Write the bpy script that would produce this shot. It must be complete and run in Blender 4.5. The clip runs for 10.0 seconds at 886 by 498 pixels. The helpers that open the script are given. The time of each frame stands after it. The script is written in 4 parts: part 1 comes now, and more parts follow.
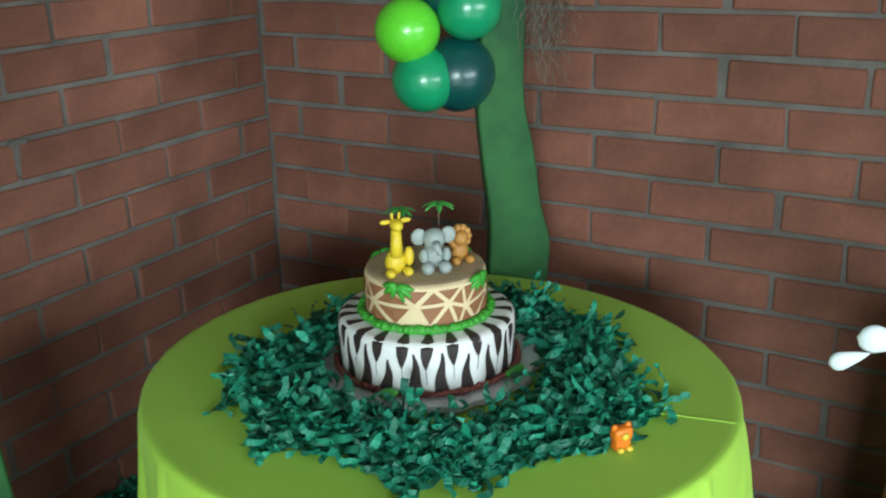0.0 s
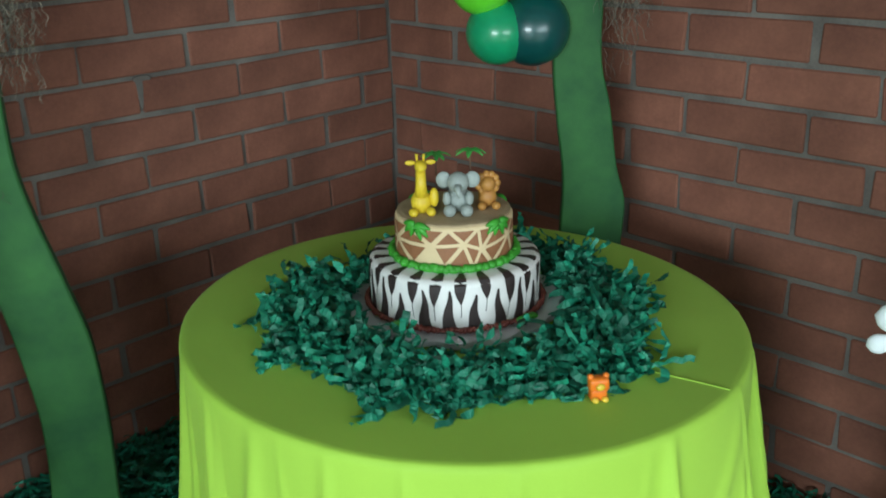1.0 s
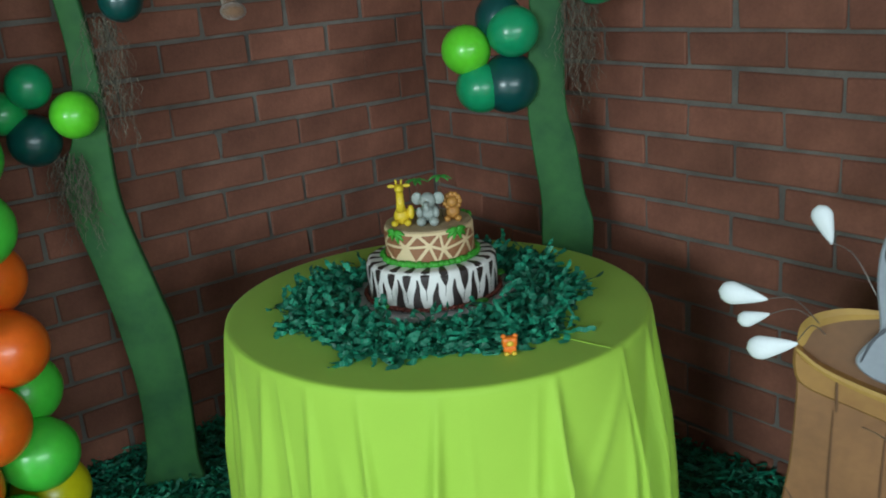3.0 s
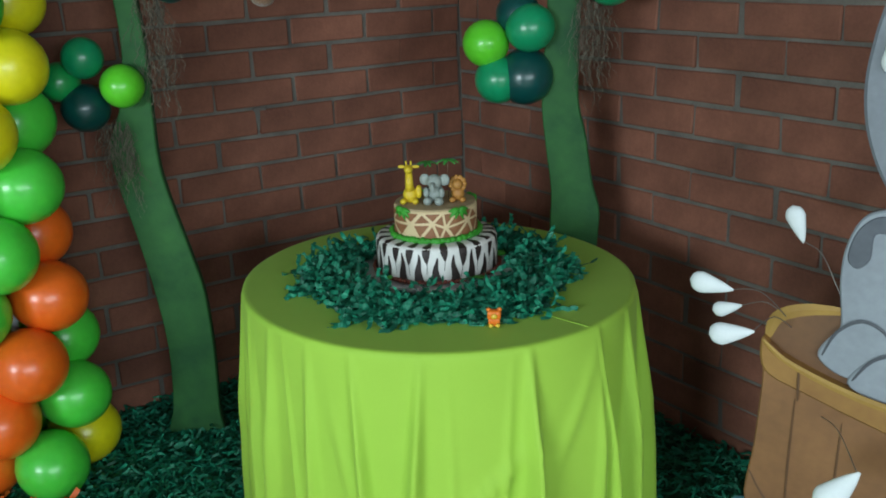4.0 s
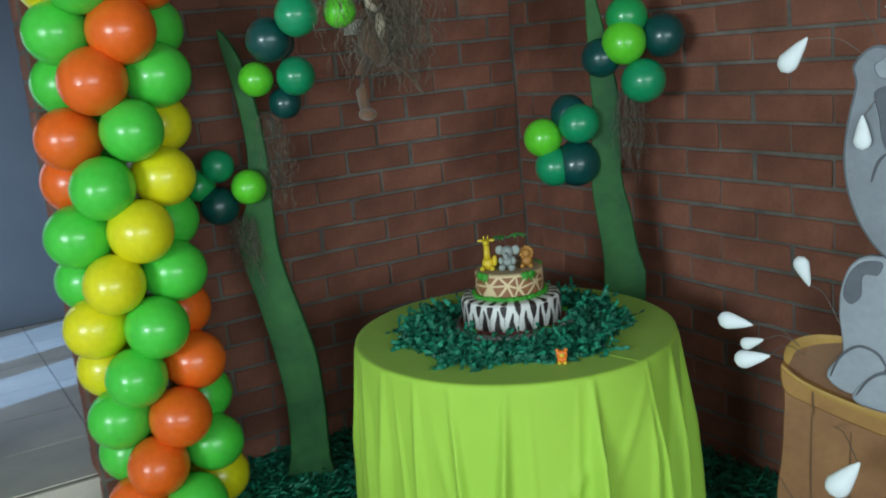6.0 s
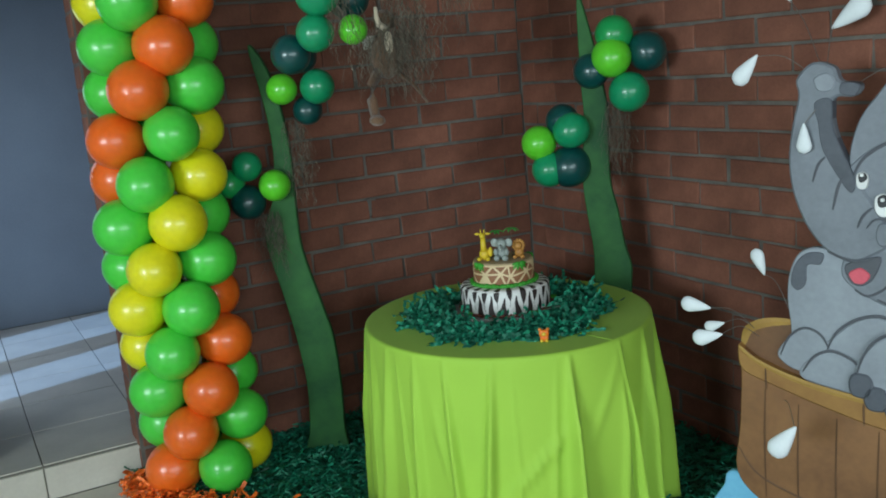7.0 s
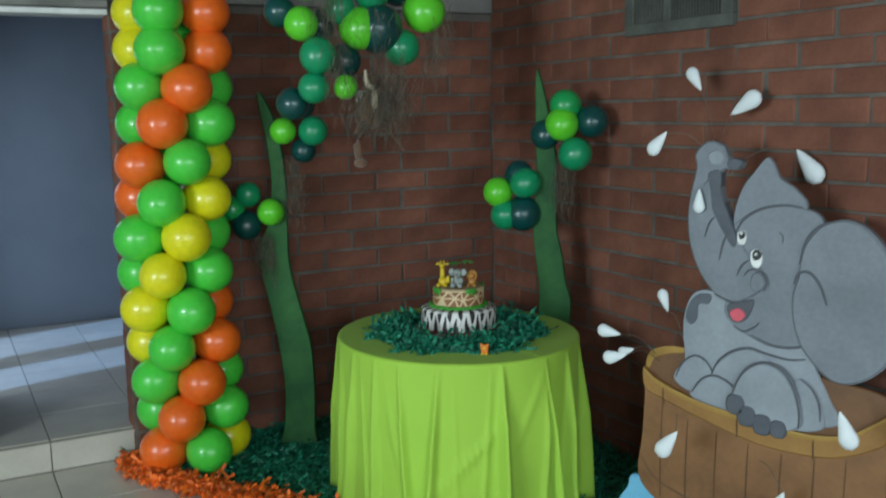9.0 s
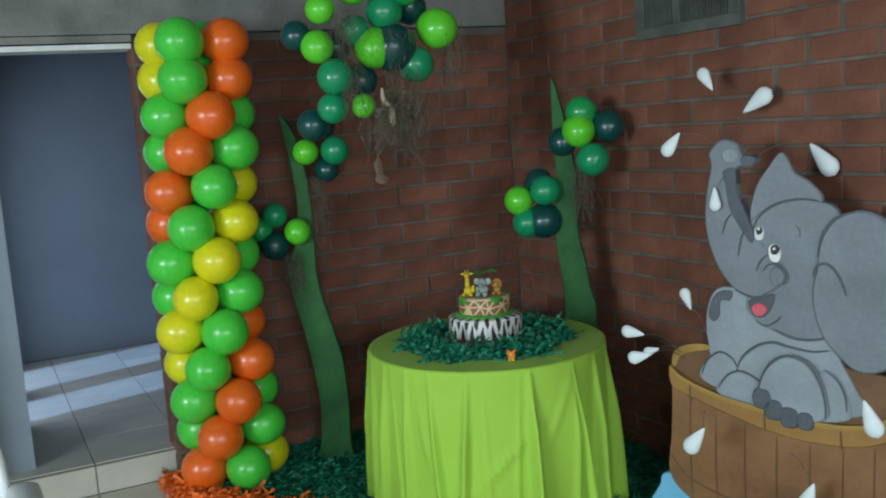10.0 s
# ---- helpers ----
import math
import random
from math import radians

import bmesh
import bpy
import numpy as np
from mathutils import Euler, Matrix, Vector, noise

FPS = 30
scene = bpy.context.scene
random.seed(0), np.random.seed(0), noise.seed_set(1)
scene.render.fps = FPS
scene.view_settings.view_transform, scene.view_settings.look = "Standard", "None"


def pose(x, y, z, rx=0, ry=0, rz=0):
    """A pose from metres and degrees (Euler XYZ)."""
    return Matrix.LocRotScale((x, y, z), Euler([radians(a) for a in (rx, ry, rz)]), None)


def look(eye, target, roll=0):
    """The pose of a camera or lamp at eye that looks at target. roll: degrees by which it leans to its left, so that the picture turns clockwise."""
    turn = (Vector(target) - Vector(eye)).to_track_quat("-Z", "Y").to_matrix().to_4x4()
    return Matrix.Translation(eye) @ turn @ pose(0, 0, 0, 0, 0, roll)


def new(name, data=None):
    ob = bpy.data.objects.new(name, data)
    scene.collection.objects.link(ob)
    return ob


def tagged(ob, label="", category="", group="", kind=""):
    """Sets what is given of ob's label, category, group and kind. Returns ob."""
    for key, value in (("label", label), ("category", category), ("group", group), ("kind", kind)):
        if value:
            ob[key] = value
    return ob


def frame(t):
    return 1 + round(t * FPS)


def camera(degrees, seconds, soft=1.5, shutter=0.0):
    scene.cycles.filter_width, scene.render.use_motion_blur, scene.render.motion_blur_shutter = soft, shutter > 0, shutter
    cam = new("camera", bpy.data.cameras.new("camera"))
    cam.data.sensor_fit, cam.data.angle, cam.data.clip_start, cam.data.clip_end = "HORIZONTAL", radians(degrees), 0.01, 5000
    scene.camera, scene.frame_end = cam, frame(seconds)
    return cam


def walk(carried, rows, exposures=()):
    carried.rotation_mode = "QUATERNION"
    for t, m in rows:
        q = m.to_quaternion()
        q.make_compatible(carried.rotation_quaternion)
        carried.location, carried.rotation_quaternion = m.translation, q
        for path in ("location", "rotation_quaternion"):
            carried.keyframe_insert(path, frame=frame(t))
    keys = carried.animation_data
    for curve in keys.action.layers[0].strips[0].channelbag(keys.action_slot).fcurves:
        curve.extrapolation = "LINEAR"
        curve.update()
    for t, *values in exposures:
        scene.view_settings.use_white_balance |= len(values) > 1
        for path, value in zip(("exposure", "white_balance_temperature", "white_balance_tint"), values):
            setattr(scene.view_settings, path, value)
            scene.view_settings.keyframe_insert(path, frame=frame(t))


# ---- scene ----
cam = camera(50.00, 10.0, soft=1.8, shutter=0.5)
PATH = [
    (0, (-2.246, -1.969, 1.52), (-0.625, -0.999, 0.86), -1.3),
    (0.5, (-2.203, -2.103, 1.526), (-0.714, -0.958, 0.84), -3.9),
    (1, (-2.089, -2.299, 1.48), (-0.763, -0.977, 0.777), -1.4),
    (1.5, (-2.111, -2.436, 1.494), (-0.828, -1.076, 0.785), -1.6),
    (2, (-2.207, -2.609, 1.504), (-0.94, -1.218, 0.825), -1.3),
    (2.5, (-2.258, -2.799, 1.515), (-1.063, -1.332, 0.867), -4.2),
    (2.7, (-2.241, -2.867, 1.53), (-1.07, -1.361, 0.93), -5.2),
    (3.8, (-2.195, -3.184, 1.553), (-1.128, -1.594, 0.975), -1.7),
    (4, (-2.2, -3.205, 1.559), (-1.16, -1.604, 0.962), -2.1),
    (4.5, (-2.249, -3.237, 1.564), (-1.18, -1.661, 0.953), -2.2),
    (5, (-2.418, -3.338, 1.605), (-1.412, -1.698, 1.059), -4.1),
    (5.5, (-2.562, -3.483, 1.625), (-1.552, -1.832, 1.122), -3.3),
    (6, (-2.562, -3.665, 1.657), (-1.591, -1.967, 1.238), -5.3),
    (6.2, (-2.512, -3.759, 1.636), (-1.613, -2.025, 1.203), -4.6),
    (7.3, (-2.744, -4.172, 1.668), (-1.828, -2.437, 1.284), -5.5),
    (7.5, (-2.814, -4.25, 1.666), (-1.893, -2.518, 1.275), -6.4),
    (8, (-2.885, -4.39, 1.678), (-1.916, -2.675, 1.33), -5.0),
    (8.5, (-2.902, -4.57, 1.678), (-2.018, -2.82, 1.283), -1.6),
    (9, (-2.858, -4.696, 1.69), (-1.921, -2.953, 1.397), -1.0),
    (9.5, (-2.828, -4.747, 1.703), (-1.897, -2.994, 1.458), -3.0),
    (10, (-2.855, -4.784, 1.692), (-1.978, -3.006, 1.428), -4.1),
]
EXPOSURE = [(0, 0.26), (0.6, 0.02), (1, -0.07), (2.5, -0.32), (5.5, -0.47), (8, -0.64), (10, -0.72)]
walk(cam, [(t, look(eye, target, roll)) for t, eye, target, roll in PATH], EXPOSURE)

# ---- light ----
world = bpy.data.worlds.new("world")
scene.world = world
world.use_nodes = True
wn = world.node_tree.nodes
sky = wn.new("ShaderNodeTexSky")
sky.sky_type = 'NISHITA'
sky.sun_disc = False
sky.sun_elevation, sky.sun_rotation = radians(50), radians(-106)
world.node_tree.links.new(sky.outputs[0], wn["Background"].inputs[0])
wn["Background"].inputs[1].default_value = 0.08

sun_data = bpy.data.lights.new("sun", 'SUN')
sun_data.energy, sun_data.angle, sun_data.color = 5.0, radians(0.8), (0.27, 0.53, 1.0)
sun = new("sun", sun_data)
sun.matrix_world = look((-6, 0.6, 4.6), (-2.4, 1.6, 0.14))


def area_lamp(name, x, y, z, target, w, h, watts, colour):
    d = bpy.data.lights.new(name, 'AREA')
    d.shape, d.size, d.size_y, d.energy, d.color = 'RECTANGLE', w, h, watts, colour
    o = new(name, d)
    o.matrix_world = look((x, y, z), target)
    return o


area_lamp("window_daylight", -7.42, -4.4, 1.85, (-1.0, -3.4, 0.3), 2.3, 1.2, 400.0, (0.76, 0.94, 1.0))
# unseen fill lamp added behind the view to brighten the left wall
area_lamp("rear_fill", -3.3, -7.9, 1.85, (-3.0, -1.0, 0.1), 4.8, 1.5, 290.0, (0.77, 0.94, 1.0))

area_lamp("outer_opening_daylight", -2.9, 1.72, 1.05, (-1.0, 1.7, 0.5), 1.4, 1.8, 26.0, (0.62, 0.8, 1.0))

# ---- materials ----
MATS = {}


def shade(name, col, col2=None, rough=0.6, scale=12.0, fine=90.0, bump=0.15, depth=0.002, metal=0.0, coat=0.0,
          sheen=0.0, spread=0.0, thin=0.0, spec=0.5, stain=0.0):
    """A surface of two tones with broad and fine variation and a fine relief."""
    if name in MATS:
        return MATS[name]
    m = bpy.data.materials.new(name)
    m.use_nodes = True
    nt = m.node_tree
    n, l = nt.nodes, nt.links
    b = n["Principled BSDF"]
    b.inputs["Roughness"].default_value = rough
    b.inputs["Metallic"].default_value = metal
    b.inputs["Coat Weight"].default_value = coat
    b.inputs["Coat Roughness"].default_value = 0.12
    b.inputs["Sheen Weight"].default_value = sheen
    b.inputs["Specular IOR Level"].default_value = spec
    if thin:
        b.inputs["Transmission Weight"].default_value = thin
    tc = n.new("ShaderNodeTexCoord")
    a = n.new("ShaderNodeTexNoise")
    a.inputs["Scale"].default_value, a.inputs["Detail"].default_value = scale, 5
    f = n.new("ShaderNodeTexNoise")
    f.inputs["Scale"].default_value, f.inputs["Detail"].default_value = fine, 3
    l.new(tc.outputs["Object"], a.inputs["Vector"])
    l.new(tc.outputs["Object"], f.inputs["Vector"])
    add = n.new("ShaderNodeMath")
    add.operation = 'MULTIPLY_ADD'
    add.inputs[1].default_value = 0.35
    l.new(f.outputs["Fac"], add.inputs[0])
    l.new(a.outputs["Fac"], add.inputs[2])
    ramp = n.new("ShaderNodeValToRGB")
    ramp.color_ramp.elements[0].position, ramp.color_ramp.elements[1].position = 0.45, 0.9
    c2 = col2 or tuple(0.75 * v for v in col)
    ramp.color_ramp.elements[0].color, ramp.color_ramp.elements[1].color = (*c2, 1), (*col, 1)
    l.new(add.outputs[0], ramp.inputs[0])
    out = ramp.outputs[0]
    if spread:
        oi = n.new("ShaderNodeObjectInfo")
        hs = n.new("ShaderNodeHueSaturation")
        mr = n.new("ShaderNodeMapRange")
        mr.inputs["To Min"].default_value, mr.inputs["To Max"].default_value = 1 - spread, 1 + spread
        l.new(oi.outputs["Random"], mr.inputs["Value"])
        l.new(mr.outputs["Result"], hs.inputs["Value"])
        l.new(out, hs.inputs["Color"])
        out = hs.outputs["Color"]
    if stain:
        geo = n.new("ShaderNodeNewGeometry")
        big = n.new("ShaderNodeTexNoise")
        big.inputs["Scale"].default_value, big.inputs["Detail"].default_value = 3.2, 6
        l.new(geo.outputs["Position"], big.inputs["Vector"])
        sr = n.new("ShaderNodeValToRGB")
        sr.color_ramp.elements[0].position, sr.color_ramp.elements[1].position = 0.36, 0.6
        sr.color_ramp.elements[0].color, sr.color_ramp.elements[1].color = (1 - stain, 1 - stain, 1 - stain, 1), (1, 1, 1, 1)
        mx = n.new("ShaderNodeMix")
        mx.data_type, mx.blend_type = 'RGBA', 'MULTIPLY'
        mx.inputs[0].default_value = 1.0
        l.new(big.outputs["Fac"], sr.inputs[0])
        l.new(out, mx.inputs[6])
        l.new(sr.outputs[0], mx.inputs[7])
        out = mx.outputs[2]
    l.new(out, b.inputs["Base Color"])
    if bump:
        bp = n.new("ShaderNodeBump")
        bp.inputs["Strength"].default_value, bp.inputs["Distance"].default_value = bump, depth
        l.new(f.outputs["Fac"], bp.inputs["Height"])
        l.new(bp.outputs["Normal"], b.inputs["Normal"])
    MATS[name] = m
    return m


def strips(name, col, col2, rough=0.45, scale=25.0):
    """Shredded paper: every strip has a tone of its own."""
    m = shade(name, col, col2, rough, scale, 140, 0.1)
    nt = m.node_tree
    g = nt.nodes.new("ShaderNodeNewGeometry")
    hs = nt.nodes.new("ShaderNodeHueSaturation")
    mr = nt.nodes.new("ShaderNodeMapRange")
    mr.inputs["To Min"].default_value, mr.inputs["To Max"].default_value = 0.55, 1.5
    nt.links.new(g.outputs["Random Per Island"], mr.inputs["Value"])
    nt.links.new(mr.outputs["Result"], hs.inputs["Value"])
    b = nt.nodes["Principled BSDF"]
    src = b.inputs["Base Color"].links[0].from_socket
    nt.links.new(src, hs.inputs["Color"])
    nt.links.new(hs.outputs["Color"], b.inputs["Base Color"])
    return m


BRICK = shade("brick_clay", (0.27, 0.108, 0.069), (0.175, 0.067, 0.045), 0.82, 9, 110, 0.5, 0.003, spread=0.17, spec=0.25, stain=0.3)
MORTAR = shade("mortar", (0.20, 0.178, 0.155), (0.115, 0.10, 0.088), 0.92, 9, 160, 0.6, 0.003, spec=0.2, stain=0.3)
PLASTER = shade("plaster_white", (0.62, 0.61, 0.58), (0.45, 0.44, 0.42), 0.85, 3, 60, 0.3, 0.003)
# white plaster darkened to stand for the dim light up there; stain adds blotches
BEAM = shade("beam_plaster_dimmed", (0.27, 0.262, 0.246), (0.155, 0.15, 0.142), 0.88, 3.5, 60, 0.35, 0.003, stain=0.35)
BLUEGREY = shade("paint_blue_grey", (0.25, 0.29, 0.345), (0.21, 0.24, 0.29), 0.7, 2, 70, 0.15)
CEIL = shade("ceiling_paint", (0.36, 0.35, 0.335), (0.3, 0.29, 0.28), 0.9, 2, 50, 0.2)
TILE = shade("floor_tile_glaze", (0.58, 0.535, 0.465), (0.48, 0.44, 0.385), 0.3, 5, 90, 0.08, 0.001, spread=0.05)
GROUT = shade("grout", (0.22, 0.2, 0.17), (0.15, 0.14, 0.12), 0.9)
CLOTH = shade("tablecloth_lime", (0.36, 0.60, 0.066), (0.32, 0.54, 0.058), 0.62, 3, 420, 0.22, 0.0006, spec=0.25, sheen=0.05)
TRUNK = shade("painted_trunk", (0.038, 0.145, 0.037), (0.012, 0.066, 0.023), 0.65, 5, 22, 0.4, 0.006, spec=0.25)
TRUNK_EDGE = shade("painted_trunk_edge", (0.02, 0.09, 0.03), None, 0.75)
TISSUE = strips("tissue_green", (0.008, 0.21, 0.118), (0.005, 0.135, 0.076), 0.56)
TURF = shade("turf_base", (0.007, 0.12, 0.07), (0.004, 0.06, 0.036), 0.8, 30, 120, 0.8, 0.01)
ORANGE_PAPER = strips("tissue_orange", (0.90, 0.20, 0.025), (0.75, 0.12, 0.012), 0.5)
MOSS = strips("dry_moss", (0.16, 0.135, 0.10), (0.09, 0.075, 0.055), 0.9)


def latex(name, col):
    m = shade(name, col, tuple(0.88 * v for v in col), 0.3, 4, 200, 0.03, 0.0004, coat=0.2)
    b = m.node_tree.nodes["Principled BSDF"]
    b.inputs["Subsurface Weight"].default_value = 0.25
    b.inputs["Subsurface Radius"].default_value = (0.03, 0.03, 0.02)
    return m


B_GREEN = latex("latex_bright_green", (0.075, 0.62, 0.06))
B_LIME = latex("latex_lime", (0.12, 0.62, 0.03))
B_YELLOW = latex("latex_yellow", (0.80, 0.72, 0.012))
B_ORANGE = latex("latex_orange", (0.88, 0.145, 0.012))
B_EMERALD = latex("latex_emerald", (0.007, 0.29, 0.12))
B_DARK = latex("latex_bottle_green", (0.003, 0.062, 0.058))
B_MID = latex("latex_leaf_green", (0.012, 0.33, 0.085))

E_GREY = shade("painted_grey", (0.215, 0.235, 0.265), (0.14, 0.155, 0.178), 0.6, 4.5, 60, 0.15, 0.001)
E_LIGHT = shade("painted_light_grey", (0.31, 0.34, 0.375), (0.22, 0.24, 0.27), 0.6, 5, 60, 0.15, 0.001)
E_DARK = shade("painted_slate", (0.105, 0.115, 0.138), (0.065, 0.072, 0.087), 0.6, 6, 60, 0.15, 0.001)
E_LINE = shade("painted_outline", (0.088, 0.094, 0.11), None, 0.6)
BASKET = shade("painted_basket", (0.27, 0.125, 0.045), (0.17, 0.075, 0.028), 0.6, 6, 50, 0.2, 0.001)
BASKET_IN = shade("painted_basket_inside", (0.20, 0.09, 0.035), (0.12, 0.055, 0.022), 0.6, 6, 50, 0.2, 0.001)
RIM = shade("painted_rim", (0.36, 0.185, 0.045), (0.25, 0.115, 0.03), 0.6, 8, 50, 0.2, 0.001)
RIM_TOP = shade("painted_rim_top", (0.42, 0.25, 0.05), (0.30, 0.16, 0.035), 0.6, 8, 50, 0.2, 0.001)
STAVE = shade("painted_stave_line", (0.14, 0.065, 0.026), None, 0.6)
PUDDLE = shade("painted_blue", (0.22, 0.56, 0.76), (0.13, 0.42, 0.66), 0.5, 5, 60, 0.1, 0.001)
FOAM = shade("white_foam", (0.75, 0.79, 0.80), (0.66, 0.70, 0.72), 0.6, 20, 200, 0.2, 0.001)
WHITE = shade("white_paint", (0.8, 0.8, 0.78), None, 0.4)
BLACK = shade("black_paint", (0.01, 0.01, 0.012), None, 0.4)
PINK = shade("pink_paint", (0.72, 0.10, 0.14), None, 0.5)
WIRE = shade("grey_wire", (0.25, 0.22, 0.20), None, 0.4, metal=0.5)
FONDANT = shade("white_fondant", (0.76, 0.75, 0.72), (0.70, 0.68, 0.65), 0.5, 12, 150, 0.1, 0.0008)
CHOCOLATE = shade("dark_fondant", (0.035, 0.022, 0.02), (0.022, 0.014, 0.013), 0.5, 30, 150, 0.1, 0.0008)
CREAM = shade("cream_fondant", (0.72, 0.56, 0.33), (0.65, 0.49, 0.28), 0.55, 12, 150, 0.1, 0.0008)
SAND = shade("sugar_sand", (0.46, 0.34, 0.20), (0.36, 0.26, 0.15), 0.85, 40, 320, 0.7, 0.002)
BROWN = shade("brown_fondant", (0.30, 0.125, 0.055), (0.24, 0.095, 0.04), 0.55, 25, 150, 0.1, 0.0008)
ICING = shade("green_icing", (0.05, 0.35, 0.03), (0.03, 0.24, 0.02), 0.5, 40, 200, 0.5, 0.002)
RED_ICING = shade("red_brown_icing", (0.22, 0.05, 0.035), (0.14, 0.03, 0.02), 0.5, 40, 200, 0.4, 0.002)
FOIL = shade("silver_board", (0.66, 0.66, 0.69), (0.55, 0.55, 0.58), 0.35, 15, 120, 0.2, metal=0.25)
Y_SUGAR = shade("yellow_sugar", (0.75, 0.55, 0.03), (0.62, 0.42, 0.02), 0.5, 40, 200, 0.2)
G_SUGAR = shade("grey_sugar", (0.32, 0.36, 0.33), (0.25, 0.28, 0.26), 0.55, 40, 200, 0.2)
T_SUGAR = shade("tan_sugar", (0.50, 0.24, 0.05), (0.36, 0.15, 0.03), 0.55, 40, 200, 0.2)
TOY = shade("orange_plastic", (0.85, 0.22, 0.02), (0.75, 0.15, 0.01), 0.35, 40, 200, 0.1)
TOY_Y = shade("yellow_plastic", (0.85, 0.55, 0.05), None, 0.35)
LEAF = shade("green_plastic_leaf", (0.06, 0.34, 0.06), (0.03, 0.22, 0.04), 0.4, 60, 200, 0.1)
PLUSH = shade("brown_plush", (0.17, 0.085, 0.042), (0.10, 0.05, 0.026), 0.95, 20, 260, 0.9, 0.004, sheen=0.3)
PLUSH_C = shade("cream_plush", (0.60, 0.50, 0.36), (0.5, 0.41, 0.29), 0.95, 20, 260, 0.9, 0.004, sheen=0.3)
CHAIR = shade("white_plastic", (0.74, 0.74, 0.74), (0.68, 0.68, 0.68), 0.35, 6, 200, 0.05, 0.0005)
VENT = shade("dusty_grey_metal", (0.12, 0.125, 0.11), (0.06, 0.065, 0.055), 0.6, 12, 80, 0.3)
# near-black standing for shade: under the tablecloth and behind the vent slats
SHADE_BLACK = shade("shade_black", (0.02, 0.02, 0.02), None, 0.8)
SOCKET = shade("ivory_plastic", (0.50, 0.50, 0.42), (0.42, 0.42, 0.35), 0.5)


# ---- building helpers ----
def part(name, bm, material, parent=None, label="", smooth=False):
    me = bpy.data.meshes.new(name)
    bm.to_mesh(me)
    bm.free()
    for m in (material if isinstance(material, (list, tuple)) else [material]):
        me.materials.append(m)
    if smooth:
        for p in me.polygons:
            p.use_smooth = True
    o = new(name, me)
    o.parent = parent
    if label:
        o["label"] = label
    return o


def raw(name, verts, faces, material, parent=None, smooth=False):
    me = bpy.data.meshes.new(name)
    me.from_pydata(verts, [], faces)
    me.materials.append(material)
    if smooth:
        for p in me.polygons:
            p.use_smooth = True
    o = new(name, me)
    o.parent = parent
    return o


def thing(name, label, category, m=None, group=""):
    o = new(name)
    o.empty_display_size = 0.1
    o.matrix_world = m or Matrix()
    return tagged(o, label, category, group)


def box(bm, lo, hi, bevel=0.0, mat=0):
    r = bmesh.ops.create_cube(bm, size=1.0)
    for v in r["verts"]:
        v.co = Vector([lo[i] + (v.co[i] + 0.5) * (hi[i] - lo[i]) for i in range(3)])
    es = list({e for v in r["verts"] for e in v.link_edges})
    fs = list({f for v in r["verts"] for f in v.link_faces})
    for f in fs:
        f.material_index = mat
    if bevel:
        out = bmesh.ops.bevel(bm, geom=es, offset=bevel, segments=2, profile=0.6, affect='EDGES')
        for f in out["faces"]:
            f.material_index = mat


def lathe(bm, profile, n=32, centre=(0, 0, 0), mat=0):
    rings = []
    for r, z in profile:
        rings.append([bm.verts.new((centre[0] + r * math.cos(2 * math.pi * i / n), centre[1] + r * math.sin(2 * math.pi * i / n), centre[2] + z)) for i in range(n)])
    for a, b in zip(rings, rings[1:]):
        for i in range(n):
            bm.faces.new((a[i], a[(i + 1) % n], b[(i + 1) % n], b[i])).material_index = mat
    for ring, flip in ((rings[0], True), (rings[-1], False)):
        f = bm.faces.new(ring[::-1] if flip else ring)
        f.material_index = mat


def tube(bm, pts, radii, n=8, mat=0):
    pts = [Vector(p) for p in pts]
    rings = []
    for i, p in enumerate(pts):
        t = (pts[min(i + 1, len(pts) - 1)] - pts[max(i - 1, 0)]).normalized()
        a = t.cross(Vector((0, 0, 1)) if abs(t.z) < 0.9 else Vector((1, 0, 0))).normalized()
        b = t.cross(a)
        r = radii[i] if isinstance(radii, (list, tuple)) else radii
        rings.append([bm.verts.new(p + r * (math.cos(2 * math.pi * k / n) * a + math.sin(2 * math.pi * k / n) * b)) for k in range(n)])
    for a, b in zip(rings, rings[1:]):
        for k in range(n):
            bm.faces.new((a[k], a[(k + 1) % n], b[(k + 1) % n], b[k])).material_index = mat
    bm.faces.new(rings[0][::-1]).material_index = mat
    bm.faces.new(rings[-1]).material_index = mat


def blob(bm, c, r, mat=0, u=14, v=9, m=None):
    """An ellipsoid of radii r round c."""
    t = Matrix.Translation(c) @ (m or Matrix()) @ Matrix.Diagonal((*r, 1))
    res = bmesh.ops.create_uvsphere(bm, u_segments=u, v_segments=v, radius=1.0, matrix=t)
    for f in {f for w in res["verts"] for f in w.link_faces}:
        f.material_index = mat


def smooth_loop(pts, per=5, closed=True):
    out, n = [], len(pts)
    for i in range(n if closed else n - 1):
        p = [Vector(pts[(i + k) % n] if closed else pts[min(max(i + k, 0), n - 1)]) for k in (-1, 0, 1, 2)]
        for s in range(per):
            t = s / per
            out.append(0.5 * (2 * p[1] + (p[2] - p[0]) * t + (2 * p[0] - 5 * p[1] + 4 * p[2] - p[3]) * t * t + (3 * p[1] - p[0] - 3 * p[2] + p[3]) * t ** 3))
    if not closed:
        out.append(Vector(pts[-1]))
    return out


